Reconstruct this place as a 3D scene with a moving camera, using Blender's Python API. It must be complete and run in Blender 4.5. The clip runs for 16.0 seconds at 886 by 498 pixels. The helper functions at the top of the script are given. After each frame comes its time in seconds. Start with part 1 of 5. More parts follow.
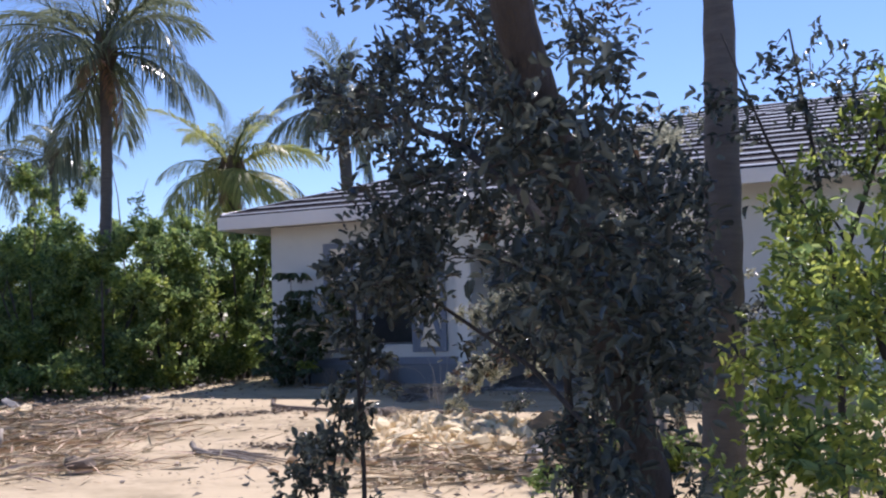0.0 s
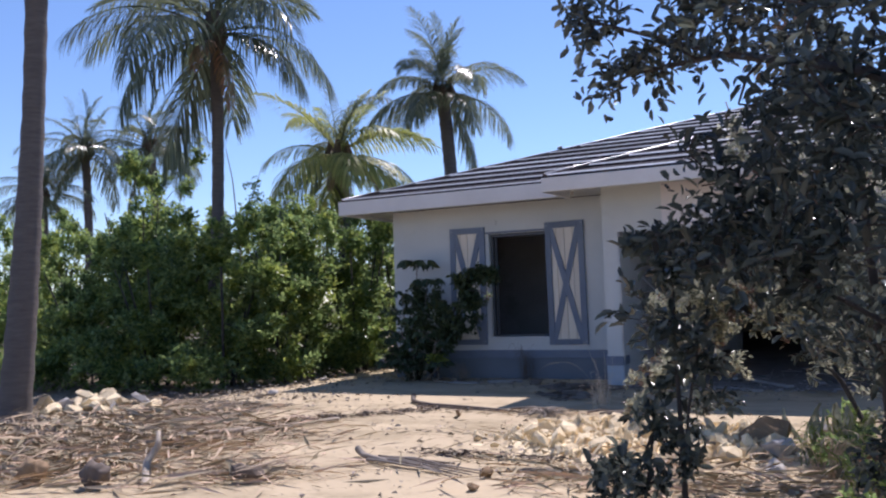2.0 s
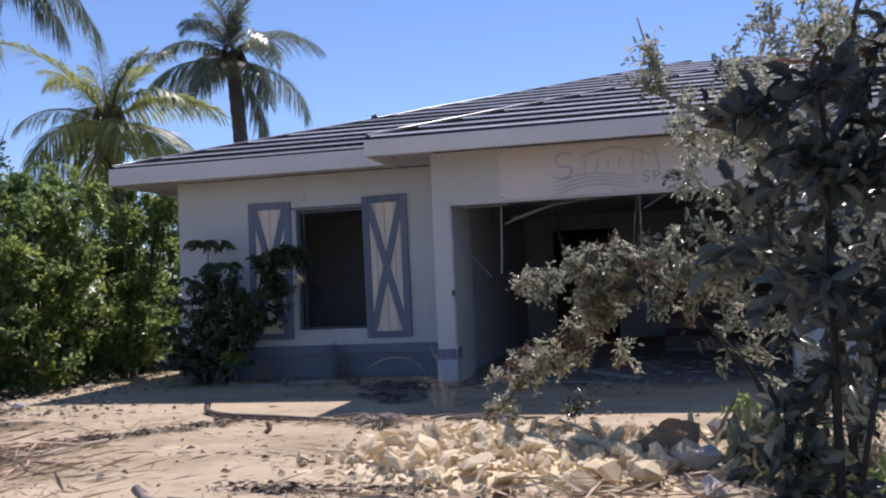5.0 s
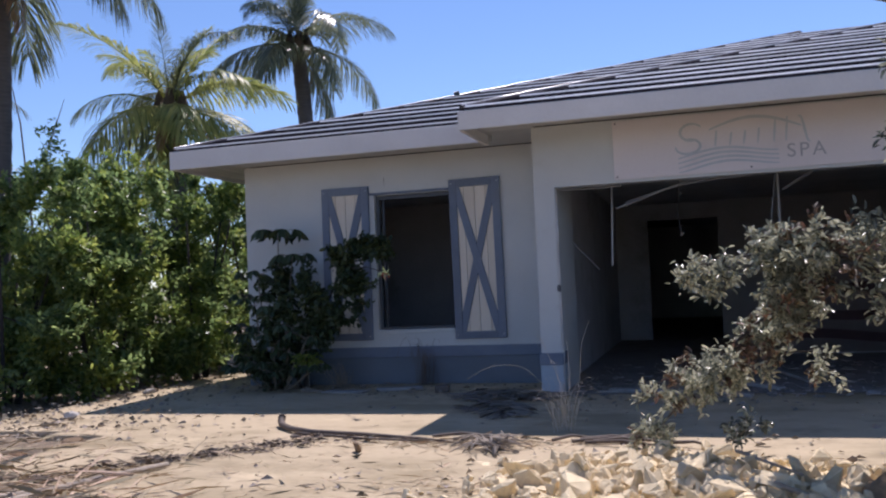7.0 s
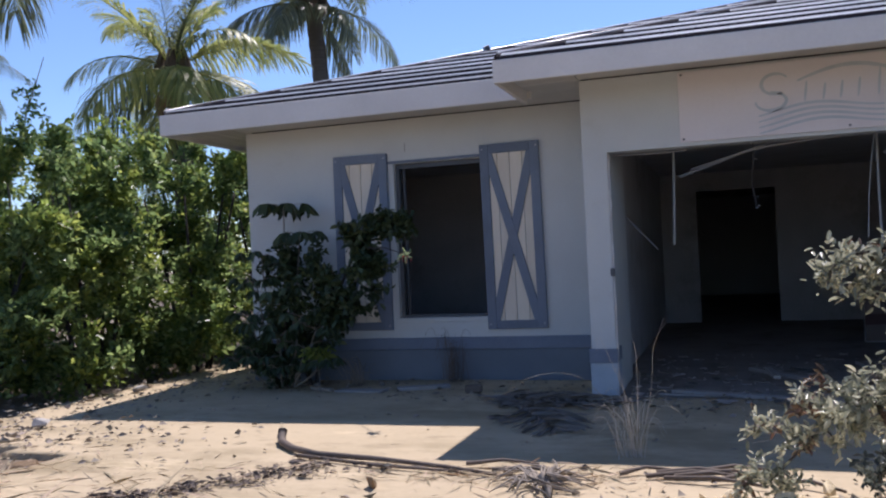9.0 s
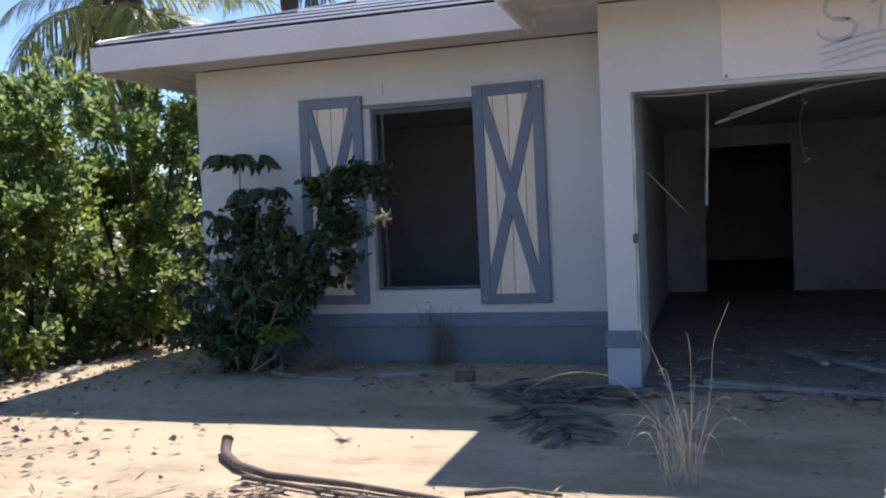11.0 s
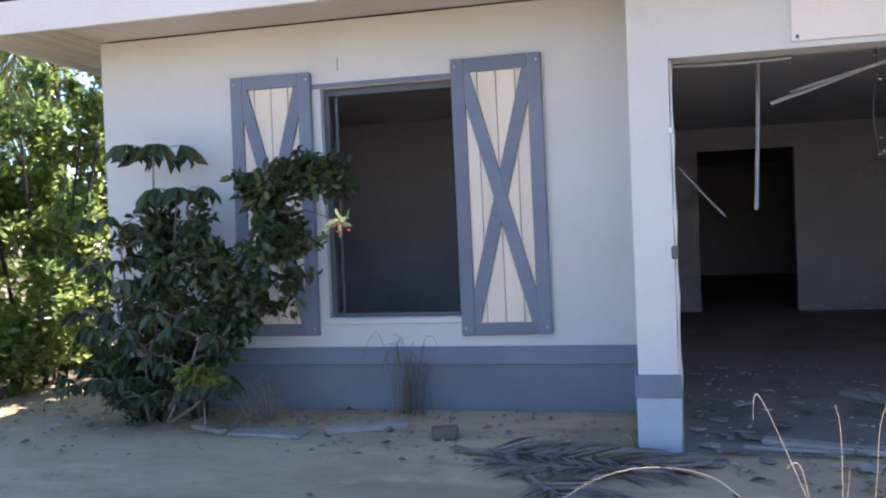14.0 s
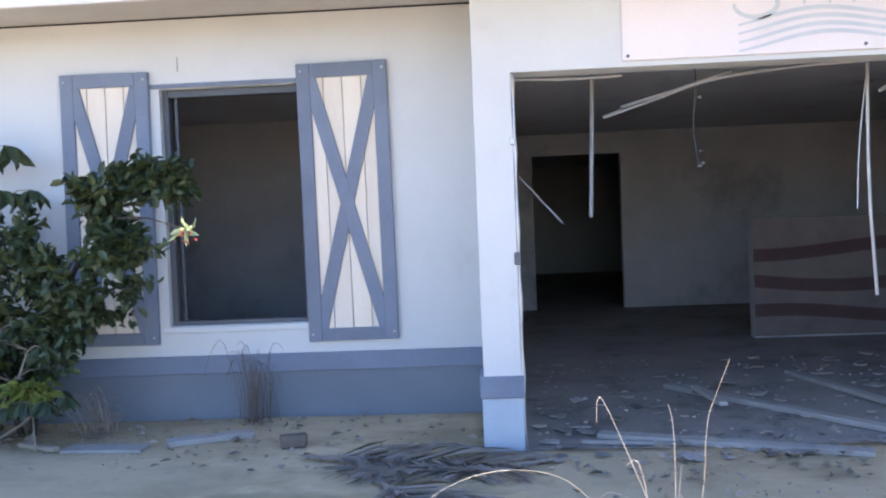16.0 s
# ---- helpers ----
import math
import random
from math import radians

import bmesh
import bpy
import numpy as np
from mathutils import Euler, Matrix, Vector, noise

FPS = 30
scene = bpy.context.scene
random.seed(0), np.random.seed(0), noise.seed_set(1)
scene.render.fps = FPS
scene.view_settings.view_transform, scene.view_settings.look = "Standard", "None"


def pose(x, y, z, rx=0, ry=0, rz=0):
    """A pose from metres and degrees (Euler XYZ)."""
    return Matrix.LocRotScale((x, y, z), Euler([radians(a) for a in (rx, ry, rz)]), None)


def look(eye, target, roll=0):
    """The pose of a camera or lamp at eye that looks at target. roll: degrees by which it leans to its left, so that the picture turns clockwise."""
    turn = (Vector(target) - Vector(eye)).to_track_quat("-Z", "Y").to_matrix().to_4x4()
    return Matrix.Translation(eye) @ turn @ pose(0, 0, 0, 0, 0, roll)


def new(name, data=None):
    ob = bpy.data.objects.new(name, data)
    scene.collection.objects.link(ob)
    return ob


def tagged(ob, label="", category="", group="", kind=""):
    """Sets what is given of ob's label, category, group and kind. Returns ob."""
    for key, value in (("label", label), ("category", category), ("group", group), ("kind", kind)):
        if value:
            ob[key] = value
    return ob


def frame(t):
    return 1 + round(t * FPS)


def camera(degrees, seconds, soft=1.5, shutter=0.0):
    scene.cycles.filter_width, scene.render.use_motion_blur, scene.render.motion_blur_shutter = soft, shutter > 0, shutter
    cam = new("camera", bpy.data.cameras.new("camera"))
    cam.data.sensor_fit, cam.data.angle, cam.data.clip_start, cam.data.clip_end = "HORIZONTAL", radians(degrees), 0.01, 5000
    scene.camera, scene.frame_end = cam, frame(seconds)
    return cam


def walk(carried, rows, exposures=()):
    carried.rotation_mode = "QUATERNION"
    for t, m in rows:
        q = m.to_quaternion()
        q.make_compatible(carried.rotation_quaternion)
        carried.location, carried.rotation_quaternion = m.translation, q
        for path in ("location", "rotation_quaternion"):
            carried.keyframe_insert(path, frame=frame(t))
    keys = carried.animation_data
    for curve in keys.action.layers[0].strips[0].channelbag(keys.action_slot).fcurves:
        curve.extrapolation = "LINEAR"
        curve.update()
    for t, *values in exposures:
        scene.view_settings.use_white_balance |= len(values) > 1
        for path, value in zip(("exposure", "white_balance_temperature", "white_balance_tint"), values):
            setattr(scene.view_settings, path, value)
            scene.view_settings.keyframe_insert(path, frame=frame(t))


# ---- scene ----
cam = camera(53.7, 16.0, soft=2.2)
PATH = [
    (0, (0.581, 0.264, 1.283), (-0.172, 2.113, 1.413), -2.0),
    (0.5, (0.171, 0.3, 1.26), (-0.661, 2.114, 1.384), -1.6),
    (1, (-0.202, 0.393, 1.271), (-1.075, 2.189, 1.391), -1.8),
    (1.5, (-0.47, 0.56, 1.261), (-1.377, 2.339, 1.376), -2.0),
    (2, (-0.76, 0.774, 1.307), (-1.662, 2.555, 1.42), -2.0),
    (2.5, (-0.972, 0.918, 1.335), (-1.763, 2.752, 1.444), -2.0),
    (3, (-1.134, 1.094, 1.307), (-1.683, 3.015, 1.403), -2.3),
    (5.5, (-2.035, 2.692, 1.186), (-2.477, 4.641, 1.269), -2.5),
    (6, (-2.214, 2.924, 1.224), (-2.732, 4.855, 1.304), -2.5),
    (6.5, (-2.366, 3.262, 1.26), (-2.92, 5.182, 1.332), -2.6),
    (7, (-2.62, 3.628, 1.187), (-3.19, 5.544, 1.268), -2.5),
    (7.5, (-2.794, 3.85, 1.251), (-3.369, 5.764, 1.328), -2.6),
    (8, (-2.862, 4.218, 1.266), (-3.451, 6.128, 1.337), -2.8),
    (10.5, (-3.507, 5.933, 1.345), (-4.159, 7.823, 1.279), -2.4),
    (11, (-3.591, 6.26, 1.302), (-4.168, 8.173, 1.231), -2.4),
    (11.5, (-3.734, 6.603, 1.272), (-4.21, 8.544, 1.203), -2.3),
    (12, (-3.933, 6.927, 1.283), (-4.393, 8.873, 1.221), -2.2),
    (12.5, (-4.033, 7.243, 1.299), (-4.481, 9.191, 1.224), -2.3),
    (13, (-4.135, 7.674, 1.321), (-4.545, 9.631, 1.25), -2.3),
    (13.5, (-4.218, 7.793, 1.249), (-4.653, 9.744, 1.202), -2.3),
    (14, (-4.181, 7.792, 1.267), (-4.654, 9.735, 1.224), -2.3),
    (14.5, (-4.18, 7.78, 1.302), (-4.675, 9.717, 1.254), -2.2),
    (15, (-4.206, 7.759, 1.336), (-4.611, 9.717, 1.288), -2.2),
    (15.5, (-4.247, 7.733, 1.304), (-4.457, 9.722, 1.256), -2.2),
    (16, (-4.234, 7.735, 1.321), (-4.342, 9.731, 1.259), -2.3),
]
EXPOSURES = [(0.0, 0.6, 6000, 24), (2.0, 0.5, 6000, 24), (3.0, 0.45, 6000, 24), (5.5, 0.3, 6050, 25), (8.0, 0.4, 6000, 23), (10.5, 0.75, 6150, 21), (12.0, 1.3, 6300, 21), (13.0, 1.8, 6450, 21), (14.0, 2.08, 6500, 21), (15.0, 2.22, 6500, 21), (15.5, 2.3, 6450, 20), (16.0, 2.65, 6350, 20)]
walk(cam, [(t, look(eye, target, roll)) for t, eye, target, roll in PATH], EXPOSURES)

# ---- world and sun ----
SUN_WAY = Vector((0.03, 0.56, 1.0)).normalized()      # towards the sun, high behind the house
world = bpy.data.worlds.new("sky")
scene.world = world
world.use_nodes = True
wn = world.node_tree.nodes
sky = wn.new("ShaderNodeTexSky")
sky.sky_type = 'NISHITA'
sky.sun_disc = False
sky.sun_elevation = math.asin(SUN_WAY.z)
sky.sun_rotation = math.atan2(SUN_WAY.x, SUN_WAY.y)
sky.air_density, sky.dust_density, sky.ozone_density = 1.0, 0.0, 6.0
world.node_tree.links.new(sky.outputs[0], wn["Background"].inputs[0])
wn["Background"].inputs[1].default_value = 0.105
sun_data = bpy.data.lights.new("sun", 'SUN')
sun_data.energy, sun_data.angle, sun_data.color = 4.2, radians(0.53), (1.0, 0.94, 0.84)
sun = new("sun", sun_data)
sun.matrix_world = look(tuple(SUN_WAY * 60), (0, 0, 0))


# ---- materials ----
def material(name, c1, c2, rough=0.8, scale=3.0, fine=40.0, bump=0.25, depth=0.01, metal=0.0, spots=None, vary=0.0,
             island=0.0, through_light=0.0, spec=0.5, stretch=(1, 1, 1), world_space=False):
    """Two colours mixed by coarse and fine noise, with fine relief. spots: (colour, scale, from, to) for stains."""
    m = bpy.data.materials.new(name)
    m.use_nodes = True
    nt = m.node_tree
    n, link = nt.nodes, nt.links.new
    bsdf = n["Principled BSDF"]
    co = n.new("ShaderNodeTexCoord")
    mp = n.new("ShaderNodeMapping")
    mp.inputs["Scale"].default_value = stretch
    if world_space:
        geo = n.new("ShaderNodeNewGeometry")
        link(geo.outputs["Position"], mp.inputs[0])
    else:
        link(co.outputs["Object"], mp.inputs[0])
    def noise_at(s, detail=6.0, roughness=0.6):
        t = n.new("ShaderNodeTexNoise")
        t.inputs["Scale"].default_value, t.inputs["Detail"].default_value, t.inputs["Roughness"].default_value = s, detail, roughness
        link(mp.outputs[0], t.inputs["Vector"])
        return t.outputs["Fac"]
    def mix(a, b, fac):
        x = n.new("ShaderNodeMix")
        x.data_type = 'RGBA'
        for sock, v in ((x.inputs[6], a), (x.inputs[7], b)):
            if isinstance(v, tuple):
                sock.default_value = (*v, 1)
            else:
                link(v, sock)
        link(fac, x.inputs[0])
        return x.outputs[2]
    def ramp(fac, lo, hi):
        r = n.new("ShaderNodeMapRange")
        r.inputs[1].default_value, r.inputs[2].default_value = lo, hi
        link(fac, r.inputs[0])
        return r.outputs[0]
    add = n.new("ShaderNodeMath")
    add.operation = 'MULTIPLY_ADD'
    link(noise_at(fine), add.inputs[0])
    add.inputs[1].default_value = 0.45
    link(noise_at(scale), add.inputs[2])
    colour = mix(c1, c2, ramp(add.outputs[0], 0.45, 1.0))
    if spots:
        for sc, s, lo, hi in spots:
            colour = mix(colour, sc, ramp(noise_at(s, 8.0, 0.7), lo, hi))
    if vary or island:
        hsv = n.new("ShaderNodeHueSaturation")
        src = n.new("ShaderNodeNewGeometry").outputs["Random Per Island"] if island else n.new("ShaderNodeObjectInfo").outputs["Random"]
        amount = island or vary
        r = n.new("ShaderNodeMapRange")
        r.inputs[3].default_value, r.inputs[4].default_value = 1 - amount, 1 + amount
        link(src, r.inputs[0])
        link(r.outputs[0], hsv.inputs["Value"])
        if island:
            h = n.new("ShaderNodeMapRange")
            h.inputs[3].default_value, h.inputs[4].default_value = 0.525, 0.475
            link(src, h.inputs[0])
            link(h.outputs[0], hsv.inputs["Hue"])
        link(colour, hsv.inputs["Color"])
        colour = hsv.outputs[0]
    link(colour, bsdf.inputs["Base Color"])
    bsdf.inputs["Roughness"].default_value, bsdf.inputs["Metallic"].default_value = rough, metal
    bsdf.inputs["Specular IOR Level"].default_value = spec
    if bump:
        b = n.new("ShaderNodeBump")
        b.inputs["Strength"].default_value, b.inputs["Distance"].default_value = bump, depth
        link(add.outputs[0], b.inputs["Height"])
        link(b.outputs[0], bsdf.inputs["Normal"])
    if through_light:
        tr = n.new("ShaderNodeBsdfTranslucent")
        link(colour, tr.inputs[0])
        sh = n.new("ShaderNodeMixShader")
        sh.inputs[0].default_value = through_light
        link(bsdf.outputs[0], sh.inputs[1])
        link(tr.outputs[0], sh.inputs[2])
        link(sh.outputs[0], n["Material Output"].inputs[0])
    return m


def leafy(name, c1, c2, rough=0.38, island=0.35, glow=0.35):
    return material(name, c1, c2, rough, 1.2, 30, 0.0, island=island, through_light=glow)


WALL = material("painted_stucco", (0.60, 0.63, 0.635), (0.51, 0.54, 0.55), 0.85, 0.9, 90, 0.35, 0.006,
                spots=(((0.42, 0.42, 0.40), 1.3, 0.60, 0.95), ((0.36, 0.37, 0.38), 9.0, 0.70, 0.9)))
WAINSCOT = material("slate_blue_paint", (0.175, 0.205, 0.245), (0.125, 0.15, 0.185), 0.8, 1.5, 80, 0.3, 0.006,
                    spots=(((0.33, 0.34, 0.34), 3.0, 0.62, 0.9),))
TRIM = material("slate_blue_trim", (0.17, 0.21, 0.28), (0.12, 0.15, 0.21), 0.6, 3, 60, 0.25, 0.003, vary=0.10,
                spots=(((0.40, 0.41, 0.42), 14.0, 0.68, 0.85),))
CREAM = material("cream_painted_board", (0.78, 0.72, 0.62), (0.68, 0.62, 0.52), 0.7, 2, 50, 0.2, 0.003, vary=0.06, stretch=(6, 6, 1))
FASCIA = material("white_painted_timber", (0.74, 0.72, 0.70), (0.62, 0.60, 0.58), 0.6, 1.2, 40, 0.2, 0.004,
                  spots=(((0.40, 0.37, 0.33), 2.0, 0.66, 0.95),))
SOFFIT = material("white_soffit_board", (0.62, 0.62, 0.60), (0.48, 0.475, 0.46), 0.7, 2, 40, 0.2, 0.004, vary=0.1)
ROOF = material("brown_roof_tile", (0.050, 0.042, 0.044), (0.026, 0.023, 0.027), 0.75, 1.5, 30, 0.4, 0.01, vary=0.2, stretch=(3, 1, 1),
                spots=(((0.06, 0.054, 0.052), 5.0, 0.65, 0.9),), spec=0.04)
# pale colour that paints the sun's glint on the course noses
ROOF_EDGE = material("tile_edge_sun_glint", (0.78, 0.77, 0.76), (0.60, 0.59, 0.58), 0.25, 3, 30, 0.2, 0.004, vary=0.25)
METAL = material("dull_aluminium", (0.62, 0.63, 0.65), (0.45, 0.46, 0.48), 0.4, 4, 60, 0.15, 0.002, metal=0.5)
SIGN = material("faded_sign_board", (0.74, 0.70, 0.71), (0.66, 0.62, 0.63), 0.55, 1.0, 40, 0.08, 0.002,
                spots=(((0.55, 0.51, 0.52), 2.0, 0.6, 0.95),))
SIGN_INK = material("faded_teal_ink", (0.42, 0.48, 0.53), (0.54, 0.57, 0.60), 0.6, 6, 60, 0.0)
SIGN_DARK = material("faded_grey_ink", (0.34, 0.35, 0.38), (0.42, 0.42, 0.45), 0.6, 6, 60, 0.0)
INTERIOR = material("dirty_interior_plaster", (0.55, 0.56, 0.58), (0.39, 0.40, 0.42), 0.9, 1.2, 30, 0.3, 0.008,
                    spots=(((0.16, 0.145, 0.14), 1.0, 0.55, 0.85),))
CEILING = material("stained_ceiling_board", (0.66, 0.67, 0.69), (0.50, 0.51, 0.53), 0.9, 1.5, 30, 0.3, 0.006,
                   spots=(((0.22, 0.21, 0.20), 1.5, 0.60, 0.85),))
FRAME_DARK = material("dark_window_frame", (0.10, 0.11, 0.13), (0.06, 0.07, 0.08), 0.5, 5, 60, 0.2, 0.002)
CONCRETE = material("sandy_concrete", (0.525, 0.42, 0.275), (0.41, 0.325, 0.205), 0.9, 0.7, 25, 0.5, 0.012, world_space=True, stretch=(0.75, 1.35, 1),
                    spots=(((0.31, 0.245, 0.145), 0.55, 0.47, 0.62), ((0.245, 0.19, 0.115), 2.4, 0.55, 0.74), ((0.62, 0.50, 0.32), 1.3, 0.57, 0.74),
                           ((0.21, 0.165, 0.105), 7.0, 0.60, 0.76), ((0.18, 0.15, 0.11), 22.0, 0.66, 0.80)))
SOIL = material("leaf_littered_soil", (0.24, 0.185, 0.125), (0.14, 0.105, 0.07), 0.95, 1.2, 30, 0.8, 0.03, world_space=True,
                spots=(((0.36, 0.29, 0.20), 0.8, 0.55, 0.85), ((0.07, 0.055, 0.04), 12, 0.58, 0.8)))
DARK_FLOOR = material("dirty_floor_slab", (0.30, 0.28, 0.26), (0.20, 0.18, 0.17), 0.9, 1.0, 20, 0.5, 0.01,
                      spots=(((0.10, 0.09, 0.08), 2.0, 0.52, 0.75),))
ROCK = material("pale_limestone", (0.82, 0.69, 0.46), (0.66, 0.53, 0.33), 0.95, 6, 50, 0.7, 0.012, vary=0.22)
GREY_ROCK = material("grey_stone", (0.50, 0.47, 0.43), (0.36, 0.33, 0.30), 0.95, 6, 50, 0.7, 0.012, vary=0.2)
RUST_ROCK = material("yellow_brown_block", (0.33, 0.22, 0.125), (0.20, 0.14, 0.085), 0.95, 4, 40, 0.7, 0.015,
                     spots=(((0.62, 0.42, 0.10), 4.0, 0.62, 0.8),))
DRY = material("dry_palm_tan", (0.50, 0.40, 0.265), (0.33, 0.25, 0.16), 0.8, 3, 40, 0.2, 0.004, island=0.45)
DRY_GREY = material("dry_palm_grey", (0.30, 0.26, 0.21), (0.20, 0.17, 0.14), 0.85, 3, 40, 0.2, 0.004, island=0.35)
WOOD = material("weathered_wood", (0.42, 0.36, 0.29), (0.27, 0.225, 0.18), 0.85, 3, 30, 0.4, 0.006, stretch=(1, 8, 8), vary=0.2)
STALK = material("dry_stalk_brown", (0.17, 0.13, 0.10), (0.09, 0.07, 0.06), 0.8, 5, 40, 0.4, 0.006)
PALE_PLANK = material("pale_painted_plank", (0.40, 0.385, 0.36), (0.27, 0.255, 0.24), 0.75, 3, 30, 0.3, 0.004, vary=0.15)
BARK = material("grey_brown_bark", (0.075, 0.062, 0.056), (0.03, 0.026, 0.024), 0.95, 9, 45, 1.0, 0.04, stretch=(1, 1, 0.35))
PALM_BARK = material("ringed_palm_bark", (0.17, 0.15, 0.135), (0.095, 0.082, 0.076), 0.95, 4, 40, 0.7, 0.02, stretch=(1, 1, 6))
TWIG = material("pale_twig", (0.30, 0.26, 0.21), (0.18, 0.15, 0.12), 0.9, 8, 60, 0.4, 0.004)
LEAF_HEDGE = leafy("hedge_leaf", (0.29, 0.38, 0.14), (0.175, 0.26, 0.098), 0.25, 0.55, 0.66)
LEAF_BRIGHT = leafy("bright_green_leaf", (0.34, 0.40, 0.10), (0.21, 0.29, 0.07), 0.32, glow=0.72)
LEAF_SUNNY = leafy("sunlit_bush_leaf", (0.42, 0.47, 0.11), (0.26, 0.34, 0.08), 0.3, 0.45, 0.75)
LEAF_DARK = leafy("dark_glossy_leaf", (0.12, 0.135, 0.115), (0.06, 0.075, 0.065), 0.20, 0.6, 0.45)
LEAF_SILVER = leafy("silvery_green_leaf", (0.47, 0.475, 0.355), (0.26, 0.27, 0.19), 0.27, 0.55, 0.42)
LEAF_BROWN = leafy("browned_leaf", (0.20, 0.125, 0.075), (0.11, 0.07, 0.045), 0.5, glow=0.2)
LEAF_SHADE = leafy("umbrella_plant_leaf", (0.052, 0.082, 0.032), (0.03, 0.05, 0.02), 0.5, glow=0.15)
PALM_LEAF = leafy("palm_leaflet", (0.23, 0.265, 0.16), (0.14, 0.17, 0.105), 0.24, 0.45, 0.5)
PALM_YELLOW = leafy("yellowing_palm_leaflet", (0.46, 0.47, 0.17), (0.27, 0.32, 0.10), 0.4, 0.3, 0.55)
PALM_DEAD = leafy("dead_palm_leaflet", (0.42, 0.26, 0.13), (0.24, 0.15, 0.08), 0.6, 0.3, 0.25)
FIBRE = material("palm_fibre", (0.16, 0.12, 0.085), (0.08, 0.06, 0.045), 0.95, 8, 60, 0.8, 0.02)
PETAL = leafy("red_flower_petal", (0.46, 0.10, 0.06), (0.32, 0.06, 0.05), 0.5, 0.2, 0.3)
# cream and red set dark: the room's dimness is put into the cloth colours
FABRIC = material("room_dimmed_cream", (0.20, 0.17, 0.16), (0.13, 0.11, 0.105), 0.95, 3, 80, 0.3, 0.004)
FABRIC_RED = material("room_dimmed_red", (0.10, 0.06, 0.062), (0.07, 0.042, 0.045), 0.95, 3, 80, 0.3, 0.004)


# ---- builders ----
def thing(name, label, category, at=(0, 0, 0), group="", kind="", turn=0.0, scale=1.0):
    ob = new(name)
    ob.matrix_basis = pose(*at, 0, 0, turn) @ Matrix.Scale(scale, 4)
    ob.empty_display_size = 0.1
    return tagged(ob, label, category, group, kind)


def mesh_of(bm, name):
    me = bpy.data.meshes.new(name)
    bm.normal_update()
    bm.to_mesh(me)
    bm.free()
    return me


def part(name, bm, mat, parent=None, label="", smooth=False):
    """Links a bmesh or a mesh as one mesh object under a thing or a part."""
    me = mesh_of(bm, name) if isinstance(bm, bmesh.types.BMesh) else bm
    if mat is not None and not me.materials:
        for m in (mat if isinstance(mat, (list, tuple)) else (mat,)):
            me.materials.append(m)
    if smooth:
        me.shade_smooth()
    ob = new(name, me)
    ob.parent = parent
    return tagged(ob, label)


def raw(name, verts, faces, smooth=False):
    me = bpy.data.meshes.new(name)
    me.from_pydata(np.asarray(verts).tolist(), [], faces if isinstance(faces, list) else faces.tolist())
    me.update()
    if smooth:
        me.shade_smooth()
    return me


def box(bm, x0, x1, y0, y1, z0, z1, bevel=0.0, m=None):
    b = bmesh.new() if bevel else bm
    r = bmesh.ops.create_cube(b, size=1.0)
    mat4 = Matrix.Translation(((x0 + x1) / 2, (y0 + y1) / 2, (z0 + z1) / 2)) @ Matrix.Diagonal((x1 - x0, y1 - y0, z1 - z0, 1))
    bmesh.ops.transform(b, matrix=(m @ mat4) if m is not None else mat4, verts=r["verts"])
    if bevel:
        bmesh.ops.bevel(b, geom=b.edges[:], offset=bevel, segments=1, affect='EDGES')
        me = bpy.data.meshes.new("tmp")
        b.to_mesh(me)
        b.free()
        bm.from_mesh(me)
        bpy.data.meshes.remove(me)
    return bm


def boxes(*rows, bevel=0.0):
    bm = bmesh.new()
    for r in rows:
        box(bm, *r, bevel=bevel)
    return bm


def unit(a):
    return a / (np.linalg.norm(a, axis=-1, keepdims=True) + 1e-9)


def tubes(lines, sides=5):
    """Round tapering tubes along polylines [(points, radii)], as vertices and quads."""
    verts, faces, base = [], [], 0
    turn = 2 * math.pi * np.arange(sides) / sides
    cs, sn = np.cos(turn)[None, :, None], np.sin(turn)[None, :, None]
    for pts, rad in lines:
        pts, rad = np.asarray(pts, float), np.asarray(rad, float)
        d = unit(np.gradient(pts, axis=0))
        ref = np.array((0.0, 0.0, 1.0)) if abs(d[0][2]) < 0.9 else np.array((1.0, 0.0, 0.0))
        a = unit(np.cross(d, ref))
        b = np.cross(d, a)
        verts.append((pts[:, None] + rad[:, None, None] * (cs * a[:, None] + sn * b[:, None])).reshape(-1, 3))
        n = len(pts)
        for i in range(n - 1):
            o = base + i * sides
            faces += [(o + k, o + (k + 1) % sides, o + (k + 1) % sides + sides, o + k + sides) for k in range(sides)]
        faces.append(tuple(range(base, base + sides)))
        faces.append(tuple(range(base + (n - 1) * sides, base + n * sides)))
        base += n * sides
    return np.concatenate(verts), faces


def rounded(pts, times=2):
    """The polyline with its corners cut."""
    pts = [np.array(p, float) for p in pts]
    for _ in range(times):
        out = [pts[0]]
        for a, b in zip(pts, pts[1:]):
            out += [a * 0.75 + b * 0.25, a * 0.25 + b * 0.75]
        pts = out + [pts[-1]]
    return pts


def tube_mesh(name, lines, sides=5):
    v, f = tubes(lines, sides)
    return raw(name, v, f, True)


